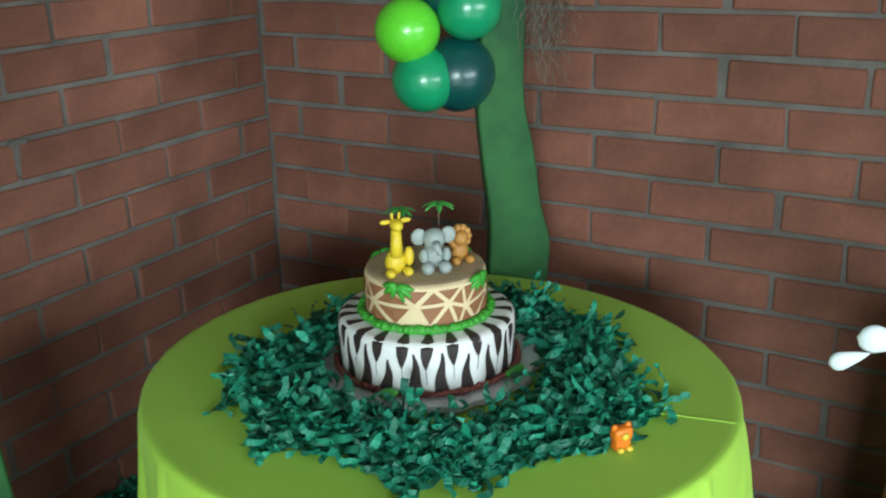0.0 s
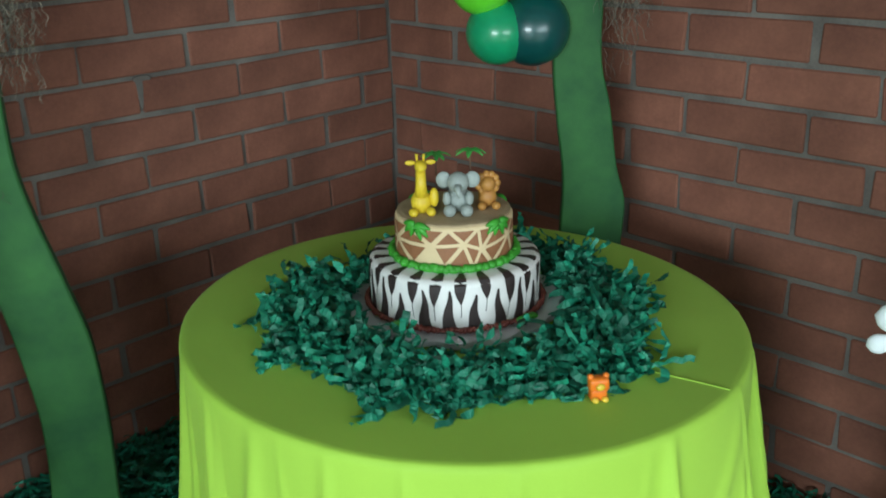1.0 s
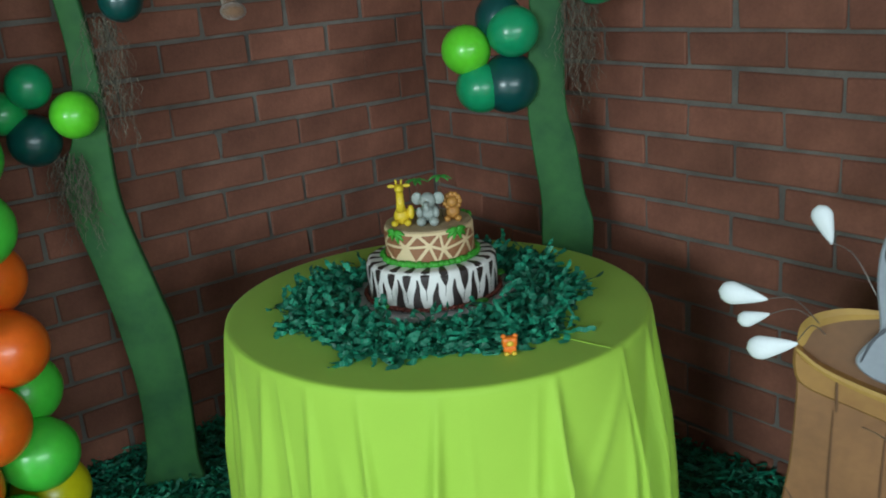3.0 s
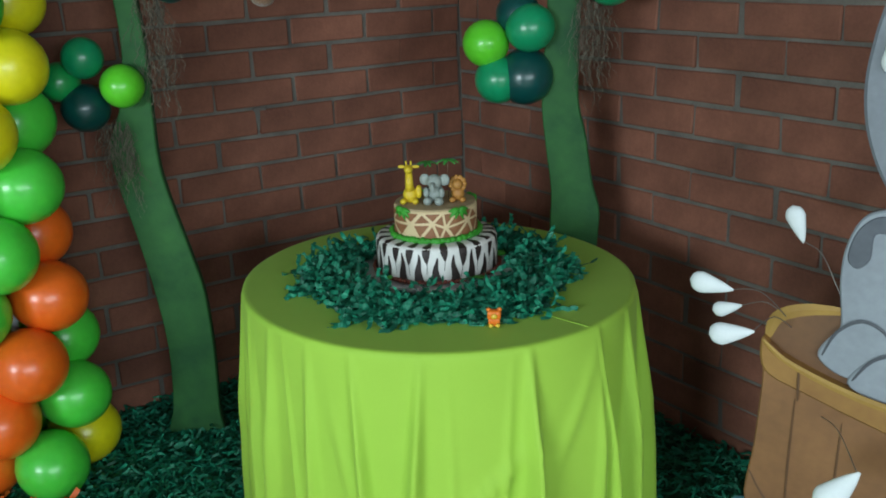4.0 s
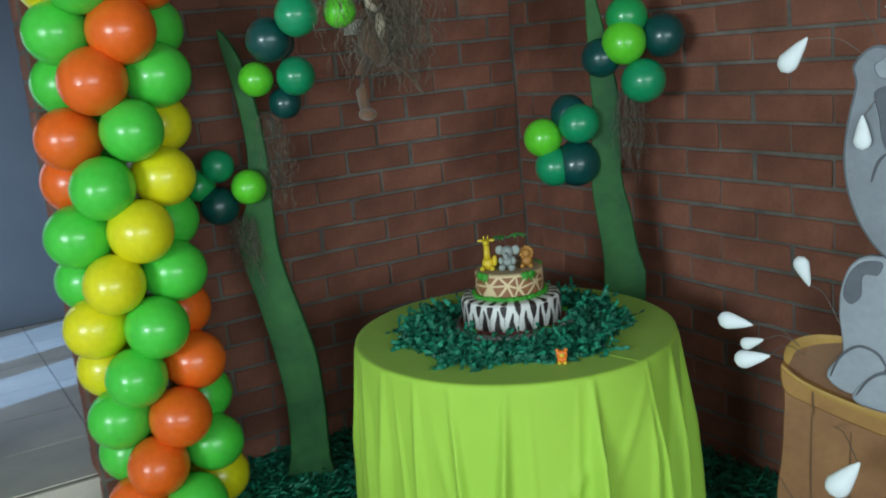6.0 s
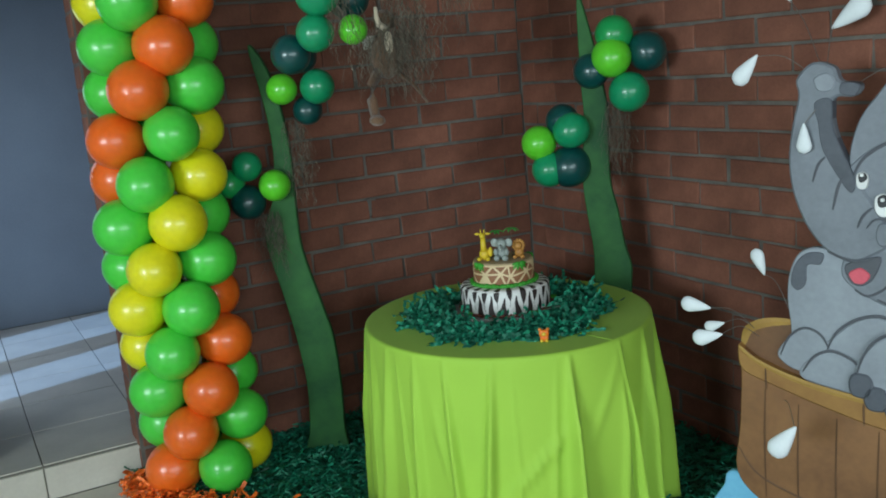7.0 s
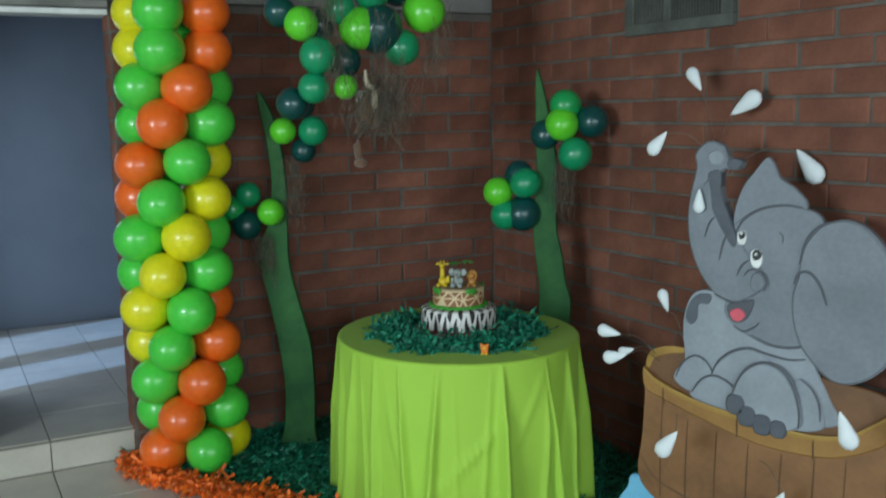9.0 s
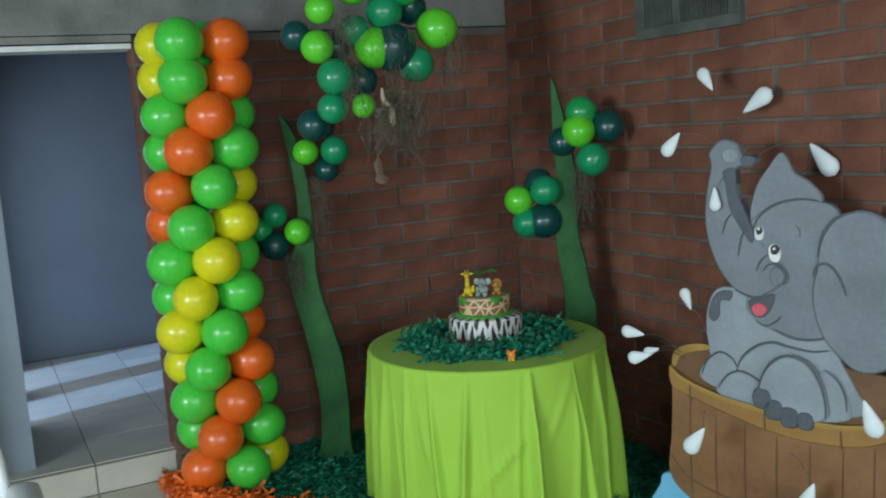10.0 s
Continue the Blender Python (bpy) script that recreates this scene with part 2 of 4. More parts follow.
def slab(bm, pts, front, back, mat=0, round_edge=0.004, per=5, edge_mat=None):
    """A cut-out board in the local XZ plane, from y = back to y = front (front is towards -Y), with a softened front edge."""
    loop = smooth_loop(pts, per)
    area = sum(a[0] * b[1] - b[0] * a[1] for a, b in zip(loop, loop[1:] + loop[:1]))
    if area < 0:
        loop.reverse()
    n = len(loop)
    inner = []
    for i in range(n):
        t = (loop[(i + 1) % n] - loop[i - 1])
        t = t.normalized() if t.length > 1e-9 else Vector((1, 0))
        inner.append(loop[i] + round_edge * Vector((-t[1], t[0])))
    vf = [bm.verts.new((p[0], front, p[1])) for p in inner]
    vm = [bm.verts.new((p[0], front + round_edge, p[1])) for p in loop]
    vb = [bm.verts.new((p[0], back, p[1])) for p in loop]
    bm.faces.new(vf).material_index = mat
    bm.faces.new(vb[::-1]).material_index = mat if edge_mat is None else edge_mat
    for a, b, mm in ((vf, vm, mat), (vm, vb, mat if edge_mat is None else edge_mat)):
        for i in range(n):
            bm.faces.new((a[i], b[i], b[(i + 1) % n], a[(i + 1) % n])).material_index = mm


def stroke(bm, pts, y, width, mat=0, per=6):
    """A brush stroke on the face of a board: a low raised band that tapers at its ends."""
    line = smooth_loop(pts, per, closed=False)
    n = len(line)
    rows = []
    for i, p in enumerate(line):
        t = (line[min(i + 1, n - 1)] - line[max(i - 1, 0)]).normalized()
        w = width * (0.25 + 0.75 * math.sin(math.pi * (i + 0.3) / (n - 0.4)) ** 0.6)
        s = Vector((-t[1], t[0])) * w / 2
        rows.append([bm.verts.new((p[0] + s[0], y, p[1] + s[1])), bm.verts.new((p[0], y - 0.0012, p[1])), bm.verts.new((p[0] - s[0], y, p[1] - s[1]))])
    for a, b in zip(rows, rows[1:]):
        for k in range(2):
            bm.faces.new((a[k], a[k + 1], b[k + 1], b[k])).material_index = mat


def shreds(spots, rng, length, width, segs, lift, curl, wild=1.0):
    """Curled paper strips. spots: (x, y, z). Returns vertices and faces."""
    verts, faces = [], []
    for x, y, z in spots:
        h = rng.uniform(0, 2 * math.pi)
        ln, w = rng.uniform(*length), rng.uniform(*width)
        k = rng.uniform(-curl, curl)
        pitch = rng.uniform(-0.4, 0.5)
        dp = wild * rng.uniform(-1.6, 0.4) / segs * 2
        roll, dr = rng.uniform(-1.2, 1.2), rng.uniform(-0.5, 0.5)
        wave, phase = wild * rng.uniform(0.2, 0.75), rng.uniform(0, 6.28)
        p, st = Vector((x, y, z)), ln / segs
        base = len(verts)
        for s in range(segs + 1):
            t = Vector((math.cos(h) * math.cos(pitch), math.sin(h) * math.cos(pitch), math.sin(pitch)))
            side = Vector((-math.sin(h), math.cos(h), 0))
            up = t.cross(side)
            b = side * math.cos(roll) + up * math.sin(roll)
            verts.append(tuple(p + b * w / 2))
            verts.append(tuple(p - b * w / 2))
            if s:
                q = base + 2 * s
                faces.append((q - 2, q - 1, q + 1, q))
            p = p + t * st
            if p.z < lift:
                p.z = lift + rng.uniform(0, 0.004)
                pitch = abs(pitch) * 0.4
            h += k / segs + wave * math.sin(phase + 1.5 * s)
            pitch += dp
            roll += dr
    return verts, faces


def wisps(anchors, rng, drop, width, segs=18, sway=0.010):
    """Hanging curly moss: thin ribbons from anchors (x, y, z)."""
    verts, faces = [], []
    for x, y, z in anchors:
        ln = rng.uniform(*drop)
        p = Vector((x, y, z))
        base = len(verts)
        a = rng.uniform(0, 6.28)
        for s in range(segs + 1):
            a += rng.uniform(-1.1, 1.1)
            b = Vector((math.cos(a), math.sin(a), rng.uniform(-0.3, 0.3)))
            w = width * (1 - 0.5 * s / segs)
            verts.append(tuple(p + b * w / 2))
            verts.append(tuple(p - b * w / 2))
            if s:
                q = base + 2 * s
                faces.append((q - 2, q - 1, q + 1, q))
            p = p + Vector((rng.uniform(-sway, sway), rng.uniform(-sway, sway), -ln / segs * rng.uniform(0.4, 1.6)))
    return verts, faces


# ---- the room ----
LEFT_END, CEIL_Z, STEP_Z, BEAM_Z = -2.072, 2.8, 0.152, 2.206


def setting(name, lo, hi, material, label, category, bevel=0.0):
    bm = bmesh.new()
    box(bm, lo, hi, bevel)
    return tagged(part(name, bm, material), label, category, kind="structure")


floor = setting("floor", (-7.5, -8.0, -0.12), (0.0, 0.04, -0.006), GROUT, "cream ceramic tiled floor with thin grey joints", "floor")
floor_back = setting("floor_back_room", (-2.98, 0.04, -0.12), (0.0, 2.796, STEP_Z - 0.006), GROUT, "raised tiled floor of the next room behind a step", "floor")
wall_left = setting("wall_left", (LEFT_END, 0.0, 0.0), (0.0, 0.16, BEAM_Z), MORTAR, "red brick wall with pale mortar joints", "wall")
wall_right = setting("wall_right", (0.0, -8.16, -0.12), (0.16, 0.16, CEIL_Z), MORTAR, "red-orange brick wall with grey mortar joints", "wall")
beam = setting("beam", (-7.5, -0.035, BEAM_Z + 0.004), (-0.012, 0.16, CEIL_Z), BEAM, "stained white plastered concrete beam above the brick wall, coloured darker for dim light", "beam", 0.008)
setting("wall_entry", (-7.5, 0.0, 0.0), (-2.98, 0.16, BEAM_Z), BLUEGREY, "grey painted wall beside the doorway", "wall")
setting("door_lintel", (-2.976, -0.02, 2.142), (LEFT_END - 0.004, 0.14, 2.168), WHITE, "thin white painted strip over the doorway", "trim", 0.004)
setting("beam_soffit", (-2.976, -0.03, 2.174), (LEFT_END - 0.004, 0.15, BEAM_Z), BEAM, "stained plaster edge over the doorway, darkened like the beam", "beam")
ceiling = setting("ceiling", (-7.66, -8.16, CEIL_Z + 0.002), (0.16, 0.16, CEIL_Z + 0.12), CEIL, "dull grey painted ceiling", "ceiling")
setting("ceiling_back_room", (-2.94, 0.164, 2.5), (0.0, 2.796, 2.62), CEIL, "dull grey painted ceiling of the next room", "ceiling")
setting("wall_back_room", (-2.98, 2.8, -0.12), (0.0, 2.95, 2.62), BLUEGREY, "plain blue-grey painted wall of the next room", "wall")
setting("wall_back_room_side", (0.004, 0.164, -0.12), (0.16, 2.796, 2.62), BLUEGREY, "blue-grey painted side wall of the next room", "wall")
# the next room's outer wall has two openings that let the daylight in
for nm, y0, y1, z0, z1 in (("a", 0.164, 1.0, 0.0, 2.49), ("b", 1.54, 1.81, 0.0, 2.49), ("c", 2.43, 2.796, 0.0, 2.49), ("d", 1.004, 1.536, 2.1, 2.49), ("e", 1.814, 2.426, 2.1, 2.49)):
    setting("wall_outer_" + nm, (-2.94 if nm == "a" else -2.86, y0, z0), (-2.72, y1, z1), BLUEGREY, "grey painted wall with openings to the daylight", "wall")
# unseen walls behind the view: a window and an added fill-light opening
setting("wall_far_low", (-7.66, -8.0, 0.0), (-7.504, 0.16, 1.15), PLASTER, "white plastered wall under the window", "wall")
setting("wall_far_high", (-7.66, -8.0, 2.5), (-7.504, 0.16, CEIL_Z), PLASTER, "white plastered wall over the window", "wall")
setting("wall_far_side_a", (-7.66, -8.0, 1.154), (-7.504, -5.6, 2.496), PLASTER, "white plastered wall beside the window", "wall")
setting("wall_far_side_b", (-7.66, -3.2, 1.154), (-7.504, 0.16, 2.496), PLASTER, "white plastered wall beside the window", "wall")
setting("wall_south_a", (-7.5, -8.16, 0.0), (-5.8, -8.004, CEIL_Z), PLASTER, "unseen white plastered wall beside the added fill-light opening", "wall")
setting("wall_south_b", (-0.8, -8.16, 0.0), (-0.004, -8.004, CEIL_Z), PLASTER, "unseen white plastered wall beside the added fill-light opening", "wall")
setting("wall_south_top", (-5.796, -8.16, 2.68), (-0.804, -8.004, CEIL_Z), PLASTER, "unseen white plastered wall over the added fill-light opening", "wall")
ground = setting("ground", (-60, -60, -0.3), (60, 60, -0.124), GROUT, "bare grey ground outside", "ground")


# ---- balloons ----
def balloon_mesh(name, material):
    """A blown balloon, slightly longer than wide, with its neck and knot at -X."""
    bm = bmesh.new()
    prof = []
    for i in range(15):
        a = math.pi * i / 14
        x = -math.cos(a)
        r = math.sin(a) * (1.0 if x > 0 else 1.0 - 0.10 * x * x)
        prof.append((max(r, 0.035), x * (1.04 if x > 0 else 1.10)))
    prof = [(0.075, -1.21), (0.055, -1.17), (0.035, -1.13)] + prof
    lathe(bm, prof, 24)
    bmesh.ops.rotate(bm, verts=bm.verts, cent=(0, 0, 0), matrix=Matrix.Rotation(radians(90), 3, 'Y'))
    me = bpy.data.meshes.new(name)
    bm.to_mesh(me)
    bm.free()
    me.materials.append(material)
    for p in me.polygons:
        p.use_smooth = True
    return me


BALLOON = {k: balloon_mesh("balloon_" + k, m) for k, m in (("green", B_GREEN), ("lime", B_LIME), ("yellow", B_YELLOW), ("orange", B_ORANGE), ("emerald", B_EMERALD), ("dark", B_DARK), ("mid", B_MID))}
WORD = {"green": "bright green latex balloon", "lime": "lime green latex balloon", "yellow": "yellow latex balloon", "orange": "orange latex balloon", "emerald": "emerald green latex balloon", "dark": "dark bottle-green latex balloon", "mid": "leaf green latex balloon"}


def balloon(kind, centre, radius, away, parent):
    """One balloon round centre, its knot turned away from the direction away."""
    o = new("balloon", BALLOON[kind])
    o.parent = parent
    q = Vector(away).to_track_quat('X', 'Z')
    o.matrix_local = Matrix.LocRotScale(Vector(centre), q, (radius, radius, radius))
    o["label"] = WORD[kind]
    return o


def balloon_column():
    rng = random.Random(3)
    col = thing("balloon_column", "spiral column of green, orange and yellow balloons", "balloon column", pose(-1.83, -0.25, 0))
    cycle = ("green", "orange", "green", "yellow")
    rows, pitch, ring = 13, 0.168, 0.155
    for k in range(rows):
        z = 2.14 - k * pitch
        pair = k // 2
        turn = 20 if k % 2 == 0 and k else -20
        for q in range(4):
            a = radians(-102 + turn + 90 * (q - 1))
            r = 0.109 * rng.uniform(0.96, 1.05)
            d = Vector((math.cos(a), math.sin(a), 0))
            zz = z + rng.uniform(-0.008, 0.008) - (0.012 if k == rows - 1 else 0)
            kind = cycle[(pair + q - 1) % 4]
            balloon(kind, d * ring * rng.uniform(0.97, 1.04) + Vector((-0.06 * math.exp(-((zz - 1.0) / 0.55) ** 2) - 0.015 * max(0.0, zz - 1.2), 0, max(zz, 0.12))), r, d + Vector((0, 0, rng.uniform(-0.15, 0.15))), col)
    bm = bmesh.new()
    lathe(bm, [(0.11, 0.0), (0.11, 0.02), (0.02, 0.03), (0.014, 0.05), (0.014, 2.16)], 16)
    part("pole", bm, WHITE, col, "white pole on a round foot")
    return col


balloon_column()


# ---- cut-out trees ----
def tree(label, m, outline, leaves, moss_at, seed, y_leaf, shift):
    rng = random.Random(seed)
    t = thing("cutout_tree", label, "party decoration", m, "cut-out trees")
    bm = bmesh.new()
    slab(bm, outline, -0.015, 0.015, 0, 0.004, 5, 1)
    part("trunk", bm, [TRUNK, TRUNK_EDGE], t, "flat painted green trunk board")
    for kind, u, z, r in leaves:
        y = y_leaf + rng.uniform(-0.02, 0.02) - (0.0 if kind == "dark" else 0.035)
        balloon(kind, (u + shift, y, z), r, (rng.uniform(-0.6, 0.6), -0.7, rng.uniform(-0.5, 0.4)), t)
    anchors = [(u + rng.uniform(-0.045, 0.045), -0.02 - rng.uniform(0, 0.03), z + rng.uniform(-0.03, 0.03)) for u, z, n in moss_at for _ in range(n)]
    v, f = wisps(anchors, rng, (0.08, 0.22), 0.0022)
    tagged(raw("moss", v, f, MOSS, t), "dry grey hanging moss", kind="stuff")
    bm = bmesh.new()
    box(bm, (-0.05, 0.012, 0.0), (0.03, 0.14, 0.025), 0.004)
    box(bm, (-0.03, 0.012, 0.02), (0.0, 0.03, 0.5), 0.003)
    part("stand", bm, TRUNK_EDGE, t, "wooden foot behind the board")
    return t


tree("wavy green cut-out tree with balloon leaves by the brick wall", pose(-1.32, -0.268, 0, 0, 0, -32.7),
     [(-0.09, 0.0), (-0.072, 0.12), (-0.063, 0.33), (-0.085, 0.54), (-0.12, 0.735), (-0.155, 0.9), (-0.162, 1.02), (-0.112, 1.15), (-0.088, 1.32), (-0.1, 1.52), (-0.14, 1.78),
      (-0.072, 1.68), (-0.03, 1.49), (-0.014, 1.3), (-0.018, 1.1), (-0.012, 0.92), (0.047, 0.667), (0.078, 0.527), (0.088, 0.32), (0.083, 0.11), (0.08, 0.0)],
     [("emerald", -0.232, 1.294, 0.062), ("lime", -0.125, 1.207, 0.066), ("dark", -0.251, 1.142, 0.074), ("mid", -0.315, 1.225, 0.06),
      ("lime", -0.045, 1.595, 0.063), ("emerald", 0.102, 1.594, 0.070), ("dark", 0.04, 1.502, 0.061), ("dark", 0.041, 1.718, 0.066)],
     [(-0.13, 1.08, 80), (0.02, 1.45, 80), (0.035, 1.3, 60), (-0.12, 1.0, 25)], 11, -0.02, 0.04)
tree("wavy green cut-out tree with balloon leaves in the brick corner", pose(-0.31, -0.95, 0, 0, 0, -45),
     [(-0.02, 0.0), (-0.02, 0.4), (-0.012, 0.7), (-0.008, 0.83), (-0.024, 0.97), (-0.036, 1.13), (-0.018, 1.38), (-0.022, 1.52), (-0.018, 1.86),
      (0.03, 1.7), (0.07, 1.48), (0.08, 1.38), (0.075, 1.13), (0.1, 1.0), (0.12, 0.86), (0.143, 0.77), (0.14, 0.68), (0.12, 0.4), (0.1, 0.0)],
     [("lime", -0.236, 1.29, 0.071), ("emerald", -0.1, 1.335, 0.072), ("dark", -0.14, 1.372, 0.068), ("emerald", -0.2, 1.181, 0.073), ("dark", -0.12, 1.188, 0.086),
      ("mid", 0.085, 1.695, 0.073), ("lime", 0.074, 1.608, 0.078), ("dark", 0.206, 1.62, 0.077), ("dark", -0.012, 1.56, 0.070), ("emerald", 0.135, 1.47, 0.078)],
     [(0.12, 1.42, 90), (0.115, 1.3, 40)], 12, 0.0, 0.035)


# ---- hanging balloon canopy ----
def canopy():
    rng = random.Random(21)
    c = thing("hanging_canopy", "hanging cluster of green balloons with dry moss", "party decoration", pose(-1.15, -0.92, 0))
    spots = [("lime", -0.304, 2.194, 0.062), ("dark", -0.380, 2.098, 0.066), ("lime", -0.311, 2.045, 0.071), ("emerald", -0.259, 1.914, 0.077), ("emerald", -0.271, 1.784, 0.066), ("lime", -0.141, 1.786, 0.052), ("emerald", -0.133, 2.112, 0.067), ("lime", -0.054, 2.031, 0.09), ("dark", 0.026, 2.029, 0.106), ("emerald", 0.129, 1.952, 0.08), ("lime", 0.234, 2.104, 0.09), ("emerald", 0.000, 2.186, 0.081), ("dark", 0.151, 2.209, 0.077), ("dark", -0.110, 1.9, 0.075), ("dark", -0.195, 2.05, 0.07), ("dark", -0.330, 1.72, 0.07), ("mid", 0.080, 2.28, 0.08), ("lime", -0.150, 2.28, 0.07)]
    for kind, x, z, r in spots:
        back = 0.09 if kind == "dark" and r < 0.1 else 0.0
        balloon(kind, (x, back + rng.uniform(-0.04, 0.04), z), r, (rng.uniform(-0.6, 0.6), -0.8, rng.uniform(-0.6, 0.2)), c)
    anchors = []
    for x, z, s, n in ((-0.22, 2.16, 0.03, 80), (-0.21, 1.95, 0.03, 70), (0.04, 1.9, 0.06, 90), (0.0, 1.78, 0.07, 330), (0.29, 2.1, 0.025, 70), (0.27, 1.98, 0.02, 45), (0.08, 1.8, 0.05, 60), (0.0, 2.1, 0.05, 60)):
        anchors += [(x + rng.gauss(0, s), rng.uniform(-0.14, 0.03), z + rng.uniform(-0.06, 0.06)) for _ in range(n)]
    v, f = wisps(anchors, rng, (0.1, 0.24), 0.0024)
    tagged(raw("moss", v, f, MOSS, c), "dry grey-brown hanging moss", kind="stuff")
    for x, z in ((-0.25, 2.2), (0.06, 2.25)):
        bm = bmesh.new()
        tube(bm, [(x, 0.12, z - 0.2), (x, 0.12, CEIL_Z)], 0.0025, 6)
        part("cord", bm, WIRE, c, "thin hanging cord")
    return c


canopy()


def hanging_plush():
    bm = bmesh.new()
    blob(bm, (0.0, 0.0, 1.70), (0.055, 0.05, 0.085), 0)
    blob(bm, (0.02, 0.03, 1.82), (0.04, 0.04, 0.04), 0)
    tube(bm, [(-0.03, 0, 1.65), (-0.07, -0.01, 1.6), (-0.08, -0.02, 1.55), (-0.075, -0.025, 1.49)], [0.02, 0.019, 0.018, 0.017], 10, 0)
    blob(bm, (-0.078, -0.045, 1.476), (0.026, 0.04, 0.02), 0)
    tube(bm, [(0.05, 0, 1.63), (0.09, 0, 1.6), (0.12, -0.01, 1.56), (0.145, -0.01, 1.52)], [0.009, 0.008, 0.007, 0.005], 8, 0)
    tube(bm, [(-0.05, -0.06, 1.865), (-0.05, -0.06, 1.83), (-0.045, -0.065, 1.805), (-0.02, -0.06, 1.79)], [0.006, 0.009, 0.012, 0.012], 8, 1)
    blob(bm, (-0.012, -0.062, 1.742), (0.016, 0.014, 0.04), 1)
    tube(bm, [(0, 0, 1.86), (0, 0, 2.2)], 0.002, 5, 0)
    o = part("hanging_plush_toy", bm, [PLUSH, PLUSH_C], None, "", True)
    o.matrix_world = pose(-1.165, -0.92, -0.01)
    return tagged(o, "brown and cream plush toy hanging among dry moss", "plush toy")


hanging_plush()

# ---- table ----
TX, TY, TZ, TR = -0.874, -1.126, 0.712, 0.532
table = thing("round_table", "round table hidden under a lime green cloth", "table", pose(TX, TY, 0))
bm = bmesh.new()
lathe(bm, [(TR - 0.02, TZ - 0.035), (TR - 0.012, TZ - 0.03), (TR - 0.012, TZ - 0.01), (TR - 0.02, TZ - 0.005)], 48)
part("tabletop", bm, WHITE, table)
# legs coloured near-black so they sink into the shade under the cloth
for i in range(4):
    a = radians(45 + 90 * i)
    bm = bmesh.new()
    tube(bm, [(0.2 * math.cos(a), 0.2 * math.sin(a), TZ - 0.03), (0.22 * math.cos(a), 0.22 * math.sin(a), 0.0)], [0.018, 0.015], 10)
    part("leg", bm, SHADE_BLACK, table, "metal leg coloured near-black for the shade under the cloth")


def tablecloth():
    rng = random.Random(5)
    n, top, side = 540, 12, 30
    folds = [(radians(a), w, d) for a, w, d in ((-205, 0.10, 0.022), (-190, 0.09, 0.016), (-175, 0.08, 0.018), (-160, 0.055, 0.016), (-147, 0.05, 0.02), (-129, 0.055, 0.022),
             (-102, 0.06, 0.034), (-80, 0.055, 0.03), (-63, 0.055, 0.032), (-46, 0.06, 0.03), (-28, 0.08, 0.02), (-10, 0.1, 0.02),
             (10, 0.12, 0.02), (40, 0.12, 0.02), (75, 0.12, 0.02), (110, 0.12, 0.02), (135, 0.1, 0.02))]

    folds += [(rng.uniform(-math.pi, math.pi), rng.uniform(0.018, 0.04), rng.uniform(0.002, 0.007)) for _ in range(14)]

    def gap(a, b):
        return (a - b + math.pi) % (2 * math.pi) - math.pi

    def fold(th, h):
        s = 0.0
        for k, (a, w, d) in enumerate(folds):
            g = gap(th, a + 0.10 * h * math.sin(2.1 * k))
            s += (1.2 + 0.9 * h) * d * math.exp(-(g / (w * (0.34 + 0.36 * h))) ** 2)
        g = gap(th, radians(-81) + 0.03 * h)
        s += 0.040 * (1 / (1 + math.exp(g / 0.007))) * math.exp(-max(-g, 0) / 0.14)
        return s

    def hem(th):
        front = max(0.0, math.cos(gap(th, radians(-125)))) ** 2
        return 0.024 + 0.03 * front + 0.009 * math.sin(5 * th) + 0.012 * math.sin(11 * th + 1)

    verts, faces = [(0, 0, TZ)], []
    for k in range(1, top + 1):
        r = TR * (k / (top - 1) * 0.955 if k < top - 1 else (0.975, 0.994)[k - top + 1])
        for i in range(n):
            th = 2 * math.pi * i / n
            verts.append((r * math.cos(th), r * math.sin(th), TZ + 0.0012 * noise.noise((6 * r * math.cos(th), 6 * r * math.sin(th), 3))))
    for k in range(1, side + 1):
        h = (k / side) ** 1.45
        for i in range(n):
            th = 2 * math.pi * i / n
            e = min(1.0, k / 2)
            zz = TZ - 0.006 * e - max(0.0, h - (1 / side) ** 1.45) / (1 - (1 / side) ** 1.45) * (TZ - 0.006 - hem(th))
            soft = min(1.0, h * 2.2) ** 0.8
            r = TR + 0.004 * e + 0.012 * h + soft * fold(th, h) + 0.006 * h * noise.noise((3 * math.cos(th), 3 * math.sin(th), 5 * h))
            # long slanting creases on the drop
            for a0, sl, zc, amp in ((-116, 1.83, 0.335, 0.02), (-150, -0.35, 0.40, 0.008), (-90, 0.9, 0.50, 0.007)):
                g = gap(th, radians(a0)) - sl * (zz - zc)
                r += amp * math.exp(-(g / 0.028) ** 2) * math.exp(-((zz - zc) / 0.13) ** 2)
            verts.append((r * math.cos(th), r * math.sin(th), zz))
    for i in range(n):
        faces.append((0, 1 + i, 1 + (i + 1) % n))
    for k in range(top + side - 1):
        a, b = 1 + k * n, 1 + (k + 1) * n
        for i in range(n):
            j = (i + 1) % n
            faces.append((a + i, b + i, b + j, a + j))
    o = raw("tablecloth", verts, faces, CLOTH, None, True)
    o.location, o.scale = (TX, TY, 0.004), (0.97, 1.037, 1)
    tagged(o, "lime green tablecloth draped in folds over the round table", "tablecloth")
    s = o.modifiers.new("thickness", 'SOLIDIFY')
    s.thickness, s.offset = 0.0015, -1
    bm = bmesh.new()
    tube(bm, smooth_loop([(0.03, -0.36, TZ - 0.0005), (0.05, -0.44, TZ - 0.0005), (0.07, -0.522, TZ - 0.0005)], 4, False), 0.0022, 6)
    part("seam", bm, CLOTH, o, "raised folded seam")
    return o


